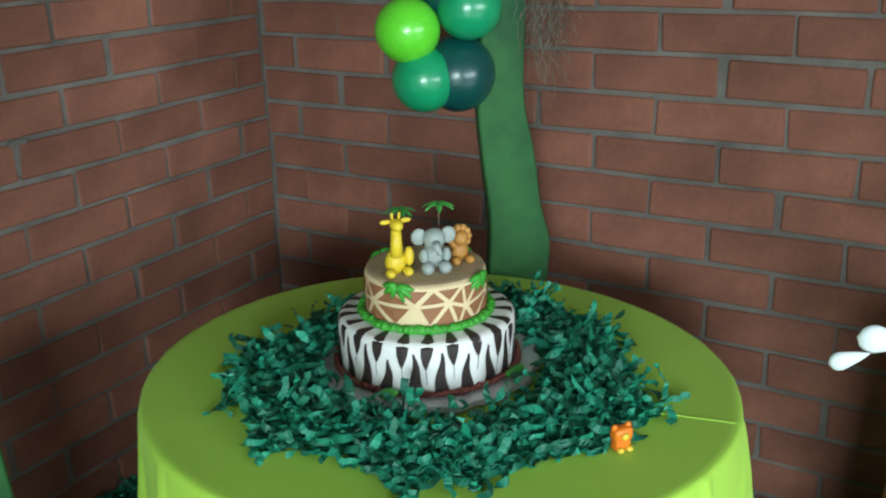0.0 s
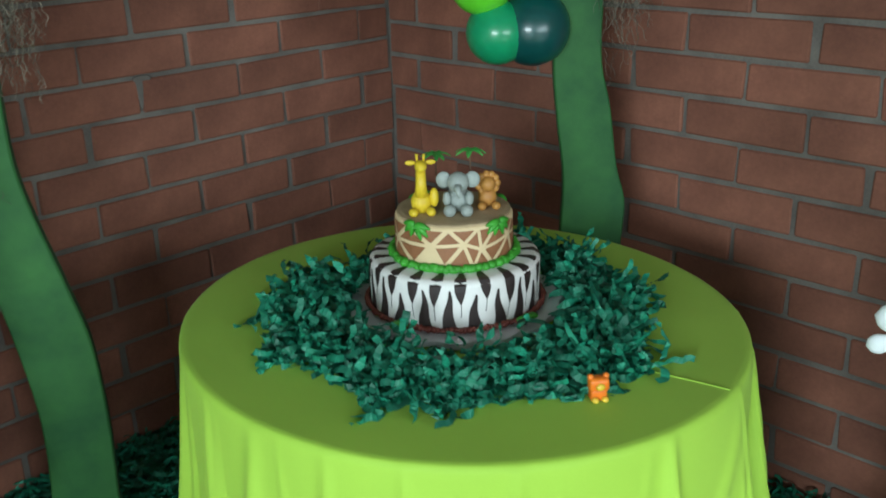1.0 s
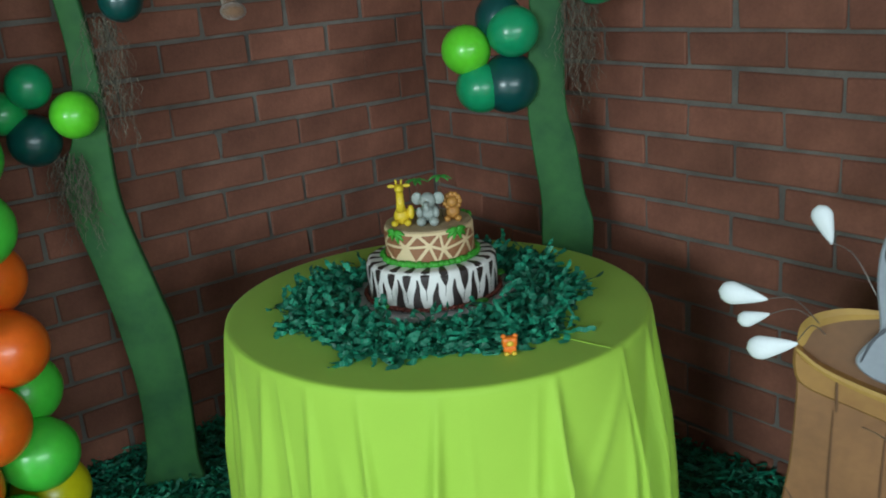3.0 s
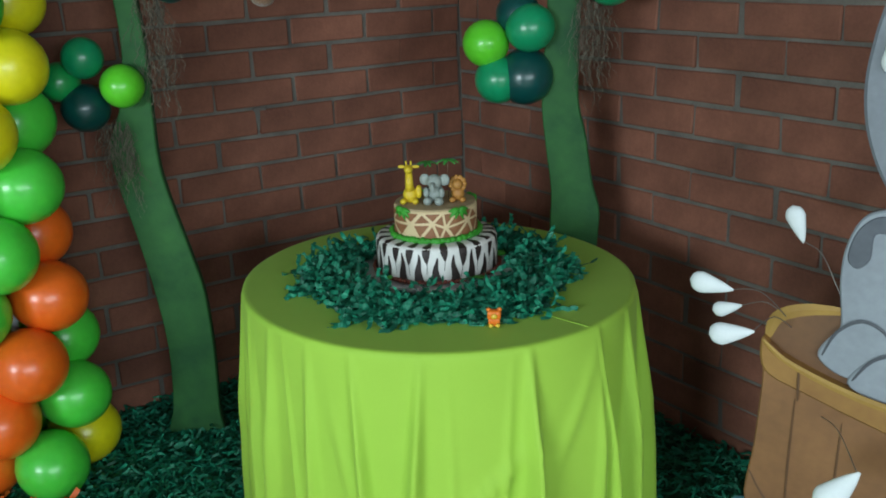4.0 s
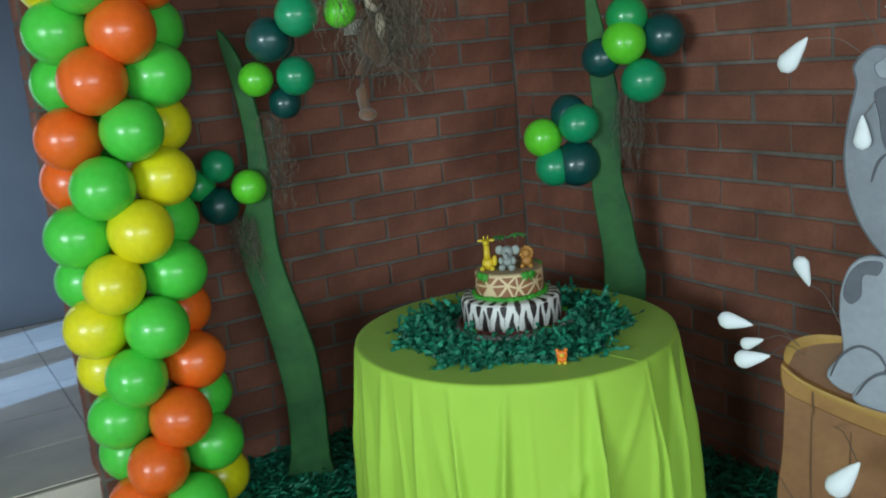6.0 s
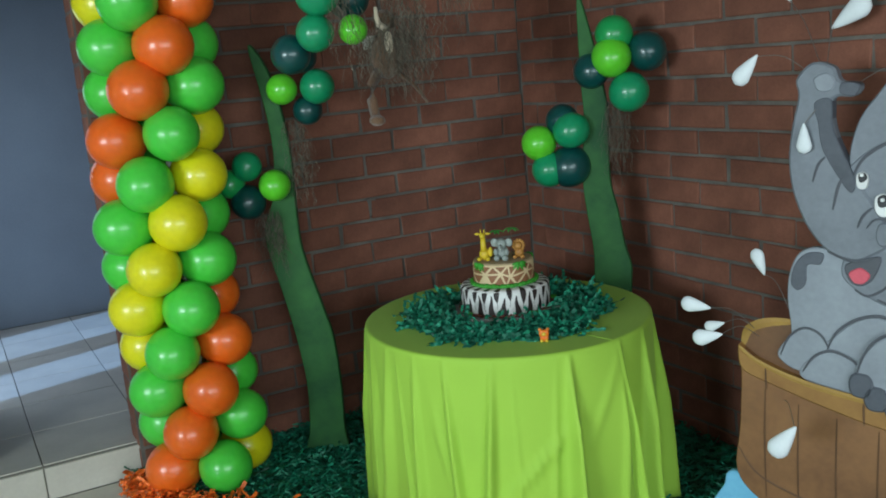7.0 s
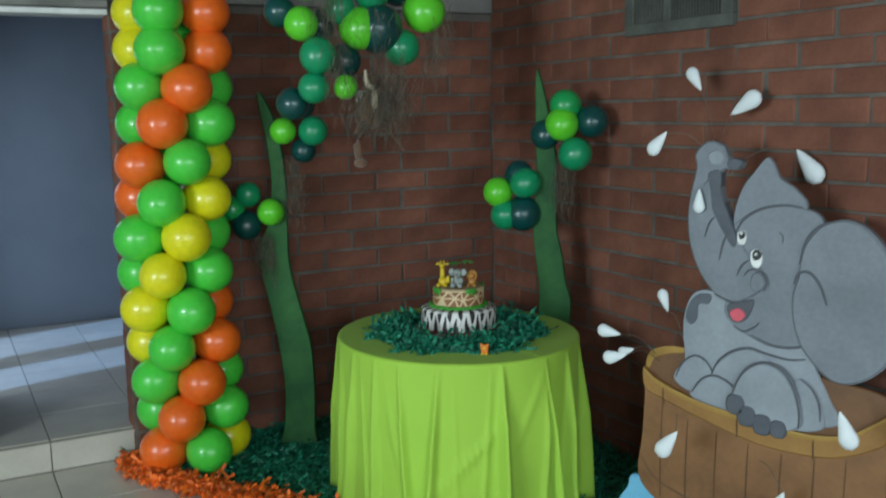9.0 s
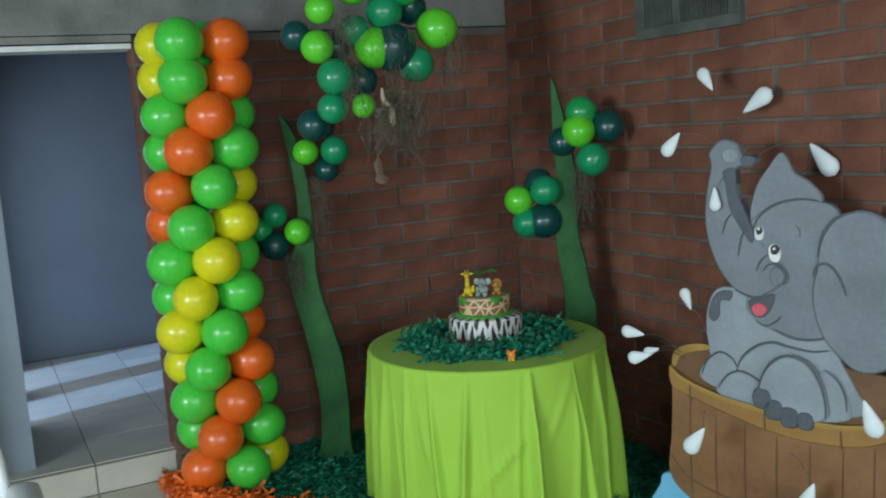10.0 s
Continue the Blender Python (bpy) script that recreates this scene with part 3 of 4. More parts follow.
tablecloth()

# ---- cake ----
CX, CY, CZ = -0.848, -1.093, TZ + 0.006
cake = thing("cake", "two-tier fondant cake with zebra and giraffe patterns", "cake", pose(CX, CY, CZ))
R1, H1, R2, H2 = 0.166, 0.098, 0.113, 0.084
bm = bmesh.new()
n = 96
ring = [(0.212 + 0.006 * math.cos(16 * 2 * math.pi * i / n)) for i in range(n)]
lo = [bm.verts.new((ring[i] * math.cos(2 * math.pi * i / n), ring[i] * math.sin(2 * math.pi * i / n), 0.002)) for i in range(n)]
hi = [bm.verts.new((v.co.x * 0.99, v.co.y * 0.99, 0.012)) for v in lo]
bm.faces.new(lo[::-1])
bm.faces.new(hi)
for i in range(n):
    bm.faces.new((lo[i], lo[(i + 1) % n], hi[(i + 1) % n], hi[i]))
part("cake_board", bm, FOIL, cake, "silver scalloped cake board")


def tier_profile(r, z0, h, soft):
    return [(r * 0.995, z0), (r, z0 + 0.004), (r, z0 + h - soft)] + [(r - soft * (1 - math.cos(a)), z0 + h - soft + soft * math.sin(a)) for a in (0.4, 0.8, 1.2, 1.57)] + [(r * 0.5, z0 + h + 0.001)]


bm = bmesh.new()
lathe(bm, tier_profile(R1, 0.012, H1, 0.014), 72)
part("lower_tier", bm, FONDANT, cake, "white fondant tier", True)
bm = bmesh.new()
lathe(bm, tier_profile(R2, 0.012 + H1, H2, 0.008), 64)
part("upper_tier", bm, CREAM, cake, "cream fondant tier", True)
bm = bmesh.new()
lathe(bm, [(R2 - 0.004, 0.012 + H1 + H2 - 0.002), (R2 - 0.004, 0.012 + H1 + H2 + 0.003), (R2 - 0.012, 0.012 + H1 + H2 + 0.0045)], 64)
part("sand_top", bm, SAND, cake, "sugar sand")


def skin(s, th, lift):
    """A point on the lower tier's skin: s from 0 (on its top, inside) over the edge (0.35) to 1 (its foot)."""
    z1 = 0.012 + H1
    if s < 0.30:
        r = R2 + 0.004 + (R1 - 0.012 - R2 - 0.004) * s / 0.30
        return (r * math.cos(th), r * math.sin(th), z1 + lift)
    if s < 0.40:
        a = (s - 0.30) / 0.10 * math.pi / 2
        r, z = R1 - 0.014 + (0.014 + lift) * math.sin(a), z1 - 0.014 + (0.014 + lift) * math.cos(a)
        return (r * math.cos(th), r * math.sin(th), z)
    z = (z1 - 0.014) * (1 - (s - 0.40) / 0.60) + 0.014 * (s - 0.40) / 0.60
    return ((R1 + lift) * math.cos(th), (R1 + lift) * math.sin(th), z)


rng = random.Random(8)
STRIPES = 22
for i in range(STRIPES):
    th0 = 2 * math.pi * i / STRIPES + rng.uniform(-0.03, 0.03)
    for kind in (0, 1):
        if kind == 0:
            s0, s1, w, c = 0.04 + rng.uniform(0, 0.08), 0.82 + rng.uniform(-0.1, 0.08), 0.070, th0
            ln = rng.uniform(-0.07, 0.03)
        else:
            s0, s1, w, c = 0.45 + rng.uniform(-0.06, 0.1), 0.99, 0.085, th0 + math.pi / STRIPES
            ln = rng.uniform(-0.05, 0.05)
        bm = bmesh.new()
        rows = []
        for k in range(13):
            t = k / 12
            s = s0 + (s1 - s0) * t
            prof = (math.sin(math.pi * min(1, t * 1.2 + 0.12)) ** 0.7 if kind == 0 else (0.12 + 0.88 * t))
            if kind == 0 and t > 0.72:
                prof = max(0.05, prof * (1 - t) / 0.28)
            hw = w * max(prof, 0.05) * (0.85 if s < 0.3 and kind == 0 else 1.0)
            a = c + ln * (t - 0.3) + 0.012 * math.sin(7 * t + i)
            rows.append([bm.verts.new(skin(s, a - hw, 0.0012)), bm.verts.new(skin(s, a, 0.0016)), bm.verts.new(skin(s, a + hw, 0.0012))])
        for a, b in zip(rows, rows[1:]):
            for q in range(2):
                bm.faces.new((a[q], b[q], b[q + 1], a[q + 1]))
        part("stripe", bm, CHOCOLATE, cake)

# giraffe patches: an uneven net of triangles, each drawn in from its neighbours
cols, lines = 12, 2
grid = [[(2 * math.pi * (i + 0.5 * (j % 2)) / cols + rng.uniform(-0.17, 0.17), 0.012 + H1 + 0.006 + 0.074 * min(1.0, max(0.0, j / lines + (rng.uniform(-0.13, 0.13) if 0 < j < lines else 0)))) for i in range(cols)] for j in range(lines + 1)]
for j in range(lines):
    for i in range(cols):
        i1 = (i + 1) % cols
        wrap = 2 * math.pi if i1 == 0 else 0
        a, b = grid[j][i], (grid[j][i1][0] + wrap, grid[j][i1][1])
        c, d = grid[j + 1][i], (grid[j + 1][i1][0] + wrap, grid[j + 1][i1][1])
        tris = [(a, b, c), (b, d, c)] if j % 2 == 0 else [(a, b, d), (a, d, c)]
        for tri in tris:
            if rng.random() < 0.1:
                continue
            m0 = (sum(p[0] for p in tri) / 3, sum(p[1] for p in tri) / 3)
            bm = bmesh.new()
            vs = []
            seg = 4
            pts = []
            k = 0.72
            tri2 = [(m0[0] + (p[0] - m0[0]) * k, m0[1] + (p[1] - m0[1]) * k) for p in tri]
            for e in range(3):
                p, q = tri2[e], tri2[(e + 1) % 3]
                pts += [(p[0] + (q[0] - p[0]) * s / seg, p[1] + (q[1] - p[1]) * s / seg) for s in range(seg)]
            rr = R2 + 0.0012
            centre = bm.verts.new(((rr + 0.0006) * math.cos(m0[0]), (rr + 0.0006) * math.sin(m0[0]), m0[1]))
            vs = [bm.verts.new((rr * math.cos(p[0]), rr * math.sin(p[0]), p[1])) for p in pts]
            for e in range(len(vs)):
                bm.faces.new((centre, vs[e], vs[(e + 1) % len(vs)]))
            part("patch", bm, BROWN, cake)


def piped_ring(name, r, z, size, count, material, label, seed):
    g = random.Random(seed)
    bm = bmesh.new()
    for i in range(count):
        a = 2 * math.pi * i / count
        blob(bm, ((r + g.uniform(-0.1, 0.3) * size) * math.cos(a), (r + g.uniform(-0.1, 0.3) * size) * math.sin(a), z + g.uniform(-0.1, 0.3) * size),
             (size * g.uniform(0.8, 1.3), size * g.uniform(0.8, 1.3), size * g.uniform(0.7, 1.1)), 0, 7, 5)
    part(name, bm, material, cake, label, True)


piped_ring("icing_ring", R2 + 0.006, 0.012 + H1 + 0.006, 0.0085, 120, ICING, "green piped icing ring", 1)
piped_ring("icing_ring", R1 + 0.006, 0.018, 0.006, 130, RED_ICING, "red-brown piped icing ring", 2)
for a in (-174, -90, -5, 80):
    # a palm-shaped spray of leaflets laid over the edge
    bm = bmesh.new()
    top = 0.012 + H1 + H2
    for side, fall in ((-0.27, 0.004), (-0.24, 0.020), (-0.10, 0.026), (0.11, 0.030), (0.24, 0.022), (0.28, 0.006)):
        row = []
        for k in range(7):
            t = k / 6
            th = radians(a) + side * t
            row.append(((R2 + 0.002) * math.cos(th), (R2 + 0.002) * math.sin(th), top + 0.002 - fall * t ** 1.5))
        tube(bm, row, [0.0025, 0.0058, 0.0068, 0.0066, 0.0056, 0.0038, 0.0012], 8)
    part("icing_leaf", bm, ICING, cake, "green icing palm leaf", True)
for a in (-175, -85, -20):
    bm = bmesh.new()
    g = random.Random(a + 400)
    for k in range(4):
        th = radians(a + g.uniform(-9, 9))
        blob(bm, ((R1 + 0.02) * math.cos(th), (R1 + 0.02) * math.sin(th), 0.02 + g.uniform(0, 0.006)), (0.016, 0.012, 0.005), 0, 7, 5)
    part("icing_leaf", bm, ICING, cake, "green icing leaves", True)

# the figures face the guests, at an angle of about -130 degrees
TOPZ = CZ + 0.012 + H1 + H2 + 0.004


def on_cake(ob, side, ahead, label, category, turn=0.0, z=TOPZ, size=1.0):
    a = radians(-129)
    d, s = Vector((math.cos(a), math.sin(a))), Vector((-math.sin(a), math.cos(a)))
    p = Vector((CX, CY)) + d * ahead + s * side
    if ob.data:
        ob.data.transform(Matrix.Scale(size, 4))
    ob.matrix_world = pose(p.x, p.y, z, 0, 0, -129 + 90 + turn)
    return tagged(ob, label, category)


bm = bmesh.new()
blob(bm, (0, 0.004, 0.018), (0.017, 0.016, 0.02))
tube(bm, [(0, -0.002, 0.03), (0, -0.004, 0.05), (0.0, -0.004, 0.072)], [0.0105, 0.009, 0.008], 10)
blob(bm, (0, -0.008, 0.081), (0.010, 0.015, 0.0095))
blob(bm, (-0.014, -0.015, 0.007), (0.008, 0.012, 0.007))
blob(bm, (0.014, -0.015, 0.007), (0.008, 0.012, 0.007))
blob(bm, (0.021, 0.0, 0.026), (0.008, 0.009, 0.016))
for sx in (-1, 1):
    tube(bm, [(0.005 * sx, -0.004, 0.088), (0.006 * sx, -0.004, 0.100)], 0.0022, 6)
    blob(bm, (0.016 * sx, -0.003, 0.086), (0.009, 0.003, 0.004))
on_cake(part("giraffe_figure", bm, Y_SUGAR, None, "", True), -0.064, 0.028, "yellow sugar giraffe figure sitting on the cake", "cake figure", size=1.16)
bm = bmesh.new()
blob(bm, (0, 0.004, 0.022), (0.019, 0.017, 0.021))
blob(bm, (0, -0.004, 0.050), (0.017, 0.016, 0.016))
tube(bm, [(0, -0.018, 0.048), (0.0, -0.025, 0.042), (0.004, -0.028, 0.032)], [0.006, 0.005, 0.004], 8)
for sx in (-1, 1):
    blob(bm, (0.022 * sx, 0.0, 0.053), (0.012, 0.005, 0.013))
    blob(bm, (0.013 * sx, -0.018, 0.009), (0.010, 0.012, 0.0095))
    blob(bm, (0.017 * sx, -0.010, 0.026), (0.007, 0.008, 0.011))
on_cake(part("elephant_figure", bm, G_SUGAR, None, "", True), 0.005, 0.036, "grey sugar elephant figure sitting on the cake", "cake figure", -8, size=1.22)
bm = bmesh.new()
blob(bm, (0, 0.004, 0.018), (0.016, 0.015, 0.018))
blob(bm, (0, -0.004, 0.042), (0.013, 0.013, 0.013))
for k in range(11):
    a = 2 * math.pi * k / 11
    blob(bm, (0.016 * math.cos(a), 0.002, 0.042 + 0.016 * math.sin(a)), (0.007, 0.006, 0.007), 0, 7, 5)
for sx in (-1, 1):
    blob(bm, (0.012 * sx, -0.014, 0.007), (0.008, 0.010, 0.007))
on_cake(part("lion_figure", bm, T_SUGAR, None, "", True), 0.064, 0.014, "tan sugar lion figure sitting on the cake", "cake figure", size=1.12)


def palm(side, ahead, h, seed):
    g = random.Random(seed)
    p = thing("palm_pick", "small green plastic palm pick stuck in the cake", "cake decoration")
    bm = bmesh.new()
    tube(bm, [(0, 0, -0.01), (0, 0, h)], 0.0014, 6)
    part("stick", bm, PLUSH, p, "thin brown stick")
    for k in range(7):
        a = 2 * math.pi * k / 7 + g.uniform(-0.2, 0.2)
        bm = bmesh.new()
        prev = None
        for s in range(5):
            t = s / 4
            r, z, w = 0.030 * t, h + 0.004 * math.sin(2.4 * t) - 0.010 * t * t, 0.0065 * (1 - t) ** 0.5 + 0.0012
            c, s_ = math.cos(a), math.sin(a)
            row = [bm.verts.new((r * c - w * s_, r * s_ + w * c, z)), bm.verts.new((r * c, r * s_, z + 0.0025)), bm.verts.new((r * c + w * s_, r * s_ - w * c, z))]
            if prev:
                for q in range(2):
                    bm.faces.new((prev[q], row[q], row[q + 1], prev[q + 1]))
            prev = row
        part("frond", bm, LEAF, p)
    return on_cake(p, side, ahead, "small green plastic palm pick stuck in the cake", "cake decoration")


palm(0.036, -0.02, 0.104, 4)
palm(-0.026, -0.06, 0.09, 5)

# ---- shredded tissue nest on the table ----
rng = random.Random(31)
spots = []
while len(spots) < 2900:
    a, q = rng.uniform(0, 2 * math.pi), math.sqrt(rng.random())
    edge = 0.352 + 0.085 * math.exp(-(((a - 3.52 + math.pi) % (2 * math.pi) - math.pi) / 0.2) ** 2) + 0.03 * math.sin(3 * a + 0.6) + 0.02 * math.sin(7 * a) + 0.015 * math.sin(13 * a + 2)
    r = 0.198 + (edge - 0.198) * q
    if q > 0.88 and rng.random() < 0.45:
        continue
    hgt = 0.031 * math.sin(math.pi * min(1, 0.25 + 0.75 * q)) ** 0.8 * rng.random() if r > 0.185 else 0.008 * rng.random()
    x, y = CX - 0.018 + r * math.cos(a), CY - 0.038 + r * math.sin(a)
    if math.hypot(x - TX, y - TY) < TR - 0.02 and math.hypot(x - CX, y - CY) > R1 + 0.022:
        spots.append((x, y, TZ + 0.01 + hgt))
v, f = shreds(spots, rng, (0.06, 0.11), (0.009, 0.0155), 13, TZ + 0.007, 10.0, 1.25)
nest = raw("shredded_tissue", v, f, TISSUE)
tagged(nest, "nest of curled dark green shredded tissue around the cake", "shredded tissue", kind="stuff")

# ---- little toy ----
bm = bmesh.new()
box(bm, (-0.017, -0.012, 0.0), (0.017, 0.012, 0.026), 0.005)
box(bm, (-0.02, -0.015, 0.022), (0.02, 0.012, 0.05), 0.007)
for sx in (-1, 1):
    blob(bm, (0.016 * sx, 0, 0.05), (0.007, 0.006, 0.007), 0, 8, 6)
    blob(bm, (0.010 * sx, -0.016, 0.006), (0.008, 0.008, 0.006), 1, 8, 6)
blob(bm, (0.0, -0.016, 0.034), (0.010, 0.005, 0.008), 1, 8, 6)
toy = part("toy_figure", bm, [TOY, TOY_Y], None, "", True)
toy.matrix_world = pose(-0.975, -1.528, TZ + 0.006, 0, 0, -35) @ Matrix.Scale(0.8, 4)
tagged(toy, "small orange plastic toy figure on the tablecloth", "toy")

# ---- elephant standee: a painted cut-out board ----
standee = thing("elephant_standee", "painted cut-out of a grey elephant in a brown tub", "party decoration", pose(-0.448, -1.914, 0, -0.7, 0, -68.7) @ Matrix.Diagonal((1.06, 1, 1.007, 1)))


def puddle():
    bm = bmesh.new()
    slab(bm, [(-0.15, 0.0), (-0.14, 0.08), (-0.09, 0.17), (-0.05, 0.23), (0.2, 0.2), (0.6, 0.2), (0.9, 0.16), (0.98, 0.08), (0.98, 0.0), (0.4, -0.002)], -0.016, 0.012, 0, 0.004)
    return part("puddle", bm, PUDDLE, standee, "light blue painted puddle edge")


puddle()
bm = bmesh.new()
slab(bm, [(-0.02, 0.68), (0.01, 0.735), (0.12, 0.76), (0.3, 0.775), (0.5, 0.76), (0.66, 0.735), (0.78, 0.72), (0.83, 0.68), (0.8, 0.55), (0.4, 0.48), (0.05, 0.55)], -0.004, 0.012, 0, 0.004)
part("tub_inside", bm, BASKET_IN, standee, "dark brown inside of the tub")
bm = bmesh.new()
slab(bm, [(-0.018, 0.66), (-0.02, 0.56), (-0.028, 0.4), (-0.04, 0.24), (0.03, 0.155), (0.15, 0.105), (0.4, 0.07), (0.62, 0.09), (0.78, 0.14), (0.83, 0.24), (0.83, 0.45), (0.825, 0.63),
          (0.72, 0.56), (0.6, 0.53), (0.46, 0.53), (0.3, 0.55), (0.15, 0.585), (0.04, 0.625)], -0.026, 0.012, 0, 0.004)
tub = part("tub", bm, BASKET, standee, "brown painted tub with staves")
for u, z0, z1 in ((0.055, 0.54, 0.17), (0.155, 0.505, 0.12), (0.265, 0.48, 0.095), (0.38, 0.46, 0.08), (0.495, 0.45, 0.08), (0.605, 0.455, 0.095), (0.705, 0.475, 0.125)):
    bm = bmesh.new()
    stroke(bm, [(u, z0), (u - 0.004, (z0 + z1) / 2), (u - 0.002, z1)], -0.0275, 0.006)
    part("stave_line", bm, STAVE, tub)
bm = bmesh.new()
stroke(bm, [(-0.034, 0.33), (0.02, 0.25), (0.12, 0.205), (0.3, 0.165), (0.5, 0.16), (0.7, 0.195), (0.81, 0.27)], -0.0275, 0.008)
part("hoop_line", bm, STAVE, tub)
bm = bmesh.new()
slab(bm, [(-0.025, 0.675), (0.0, 0.65), (0.04, 0.63), (0.17, 0.585), (0.32, 0.56), (0.48, 0.542), (0.61, 0.54), (0.72, 0.572), (0.835, 0.66), (0.83, 0.565), (0.7, 0.485), (0.58, 0.462), (0.42, 0.465), (0.26, 0.5), (0.08, 0.555), (-0.015, 0.595)], -0.034, 0.012, 0, 0.006)
rim = part("rim", bm, RIM, standee, "ochre painted tub rim")
bm = bmesh.new()
stroke(bm, [(-0.02, 0.672), (0.04, 0.627), (0.17, 0.582), (0.32, 0.556), (0.48, 0.538), (0.61, 0.536), (0.72, 0.567), (0.825, 0.65)], -0.0365, 0.02, 0)
stroke(bm, [(-0.018, 0.67), (0.0, 0.722), (0.06, 0.752), (0.14, 0.762)], -0.006, 0.03, 0)
part("rim_edge", bm, RIM_TOP, rim, "yellowish highlight along the rim")
for u, z in ((0.06, 0.61), (0.34, 0.545), (0.6, 0.525)):
    bm = bmesh.new()
    stroke(bm, [(u, z), (u + 0.002, z - 0.07)], -0.0365, 0.006)
    part("rim_joint", bm, STAVE, rim)


def elephant():
    """The animal is built up of flat painted boards, each a little proud of the one behind."""
    paints = [E_LIGHT, E_GREY, E_DARK, E_LINE, WHITE, PINK, BLACK]
    L, G, D, K, W, P, B = range(7)     # light, grey, slate, outline, white, pink, black
    back = 0.012
    bm = bmesh.new()
    slab(bm, [(0.3, 1.21), (0.295, 1.29), (0.32, 1.38), (0.36, 1.44), (0.4, 1.49), (0.425, 1.47), (0.45, 1.42), (0.5, 1.385), (0.54, 1.32), (0.46, 1.22), (0.36, 1.18)], -0.010, back, G)
    part("far_ear", bm, paints, standee)
    bm = bmesh.new()
    slab(bm, [(0.24, 1.0), (0.19, 1.0), (0.15, 0.975), (0.125, 0.91), (0.12, 0.83), (0.13, 0.73), (0.12, 0.65), (0.3, 0.57), (0.5, 0.55), (0.67, 0.585), (0.64, 0.67), (0.59, 0.78), (0.57, 0.92), (0.4, 1.0)], -0.012, back, L)
    part("torso", bm, paints, standee)
    bm = bmesh.new()
    slab(bm, [(0.13, 0.89), (0.145, 0.95), (0.18, 0.985), (0.225, 0.985), (0.215, 0.95), (0.18, 0.945), (0.175, 0.89), (0.15, 0.865)], -0.0145, back, D, 0.003)
    part("shoulder_patch", bm, paints, standee)
    bm = bmesh.new()
    slab(bm, [(0.28, 1.21), (0.32, 1.27), (0.38, 1.31), (0.455, 1.328), (0.53, 1.32), (0.59, 1.29), (0.63, 1.16), (0.6, 0.88), (0.53, 0.835), (0.44, 0.825), (0.37, 0.85), (0.31, 0.885), (0.275, 0.925), (0.285, 0.98), (0.34, 1.02), (0.31, 1.13)], -0.017, back, G)
    part("head", bm, paints, standee)
    bm = bmesh.new()
    slab(bm, [(0.09, 0.65), (0.12, 0.71), (0.17, 0.75), (0.215, 0.735), (0.24, 0.69), (0.22, 0.64), (0.15, 0.61)], -0.016, back, L)
    part("forefoot", bm, paints, standee)
    bm = bmesh.new()
    slab(bm, [(0.155, 0.6), (0.19, 0.66), (0.245, 0.688), (0.305, 0.668), (0.335, 0.6), (0.3, 0.555), (0.22, 0.565)], -0.020, back, L)
    part("foot", bm, paints, standee)
    bm = bmesh.new()
    slab(bm, [(0.23, 0.69), (0.26, 0.74), (0.31, 0.785), (0.37, 0.805), (0.45, 0.77), (0.48, 0.69), (0.36, 0.62)], -0.015, back, L)
    part("arm", bm, paints, standee)
    bm = bmesh.new()
    slab(bm, [(0.5, 0.55), (0.52, 0.7), (0.555, 0.728), (0.6, 0.69), (0.62, 0.63), (0.62, 0.56)], -0.020, back, L)
    part("hind_leg", bm, paints, standee)
    bm = bmesh.new()
    slab(bm, [(0.315, 0.59), (0.325, 0.67), (0.365, 0.735), (0.42, 0.77), (0.485, 0.755), (0.53, 0.7), (0.555, 0.62), (0.55, 0.555), (0.46, 0.525), (0.37, 0.54)], -0.041, back, L, 0.008)
    part("front_leg", bm, paints, standee)
    for u, z, r in ((0.335, 0.6, 0.035), (0.375, 0.565, 0.035), (0.43, 0.545, 0.035), (0.485, 0.54, 0.03)):
        bm = bmesh.new()
        slab(bm, [(u - r, z), (u - 0.6 * r, z + r), (u + 0.6 * r, z + r), (u + r, z), (u + 0.6 * r, z - r), (u - 0.6 * r, z - r)], -0.046, back, D, 0.006, 4)
        part("toe", bm, paints, standee)
    bm = bmesh.new()
    slab(bm, [(0.285, 0.955), (0.295, 0.91), (0.325, 0.895), (0.36, 0.92), (0.38, 0.985), (0.33, 0.975)], -0.020, back, K, 0.003)
    part("mouth", bm, paints, standee)
    bm = bmesh.new()
    slab(bm, [(0.295, 0.93), (0.31, 0.905), (0.335, 0.905), (0.352, 0.93), (0.33, 0.95), (0.31, 0.945)], -0.023, back, P, 0.003)
    part("tongue", bm, paints, standee)
    bm = bmesh.new()
    slab(bm, [(0.155, 1.50), (0.2, 1.545), (0.255, 1.53), (0.275, 1.49), (0.325, 1.475), (0.31, 1.445), (0.255, 1.44), (0.255, 1.37), (0.275, 1.3), (0.31, 1.22), (0.36, 1.14), (0.405, 1.06), (0.4, 1.02), (0.36, 0.99), (0.31, 0.97),
              (0.24, 0.995), (0.185, 1.06), (0.145, 1.16), (0.132, 1.26), (0.142, 1.36), (0.16, 1.45)], -0.026, back, G, 0.007)
    part("trunk", bm, paints, standee)
    bm = bmesh.new()
    slab(bm, [(0.205, 1.43), (0.25, 1.44), (0.255, 1.36), (0.285, 1.28), (0.315, 1.2), (0.3, 1.17), (0.26, 1.23), (0.225, 1.3), (0.215, 1.37)], -0.028, back, D, 0.003)
    part("trunk_shade", bm, paints, standee)
    bm = bmesh.new()
    slab(bm, [(0.205, 1.5), (0.24, 1.515), (0.262, 1.49), (0.25, 1.462), (0.215, 1.465)], -0.030, back, L, 0.004)
    part("trunk_nostril", bm, paints, standee)
    bm = bmesh.new()
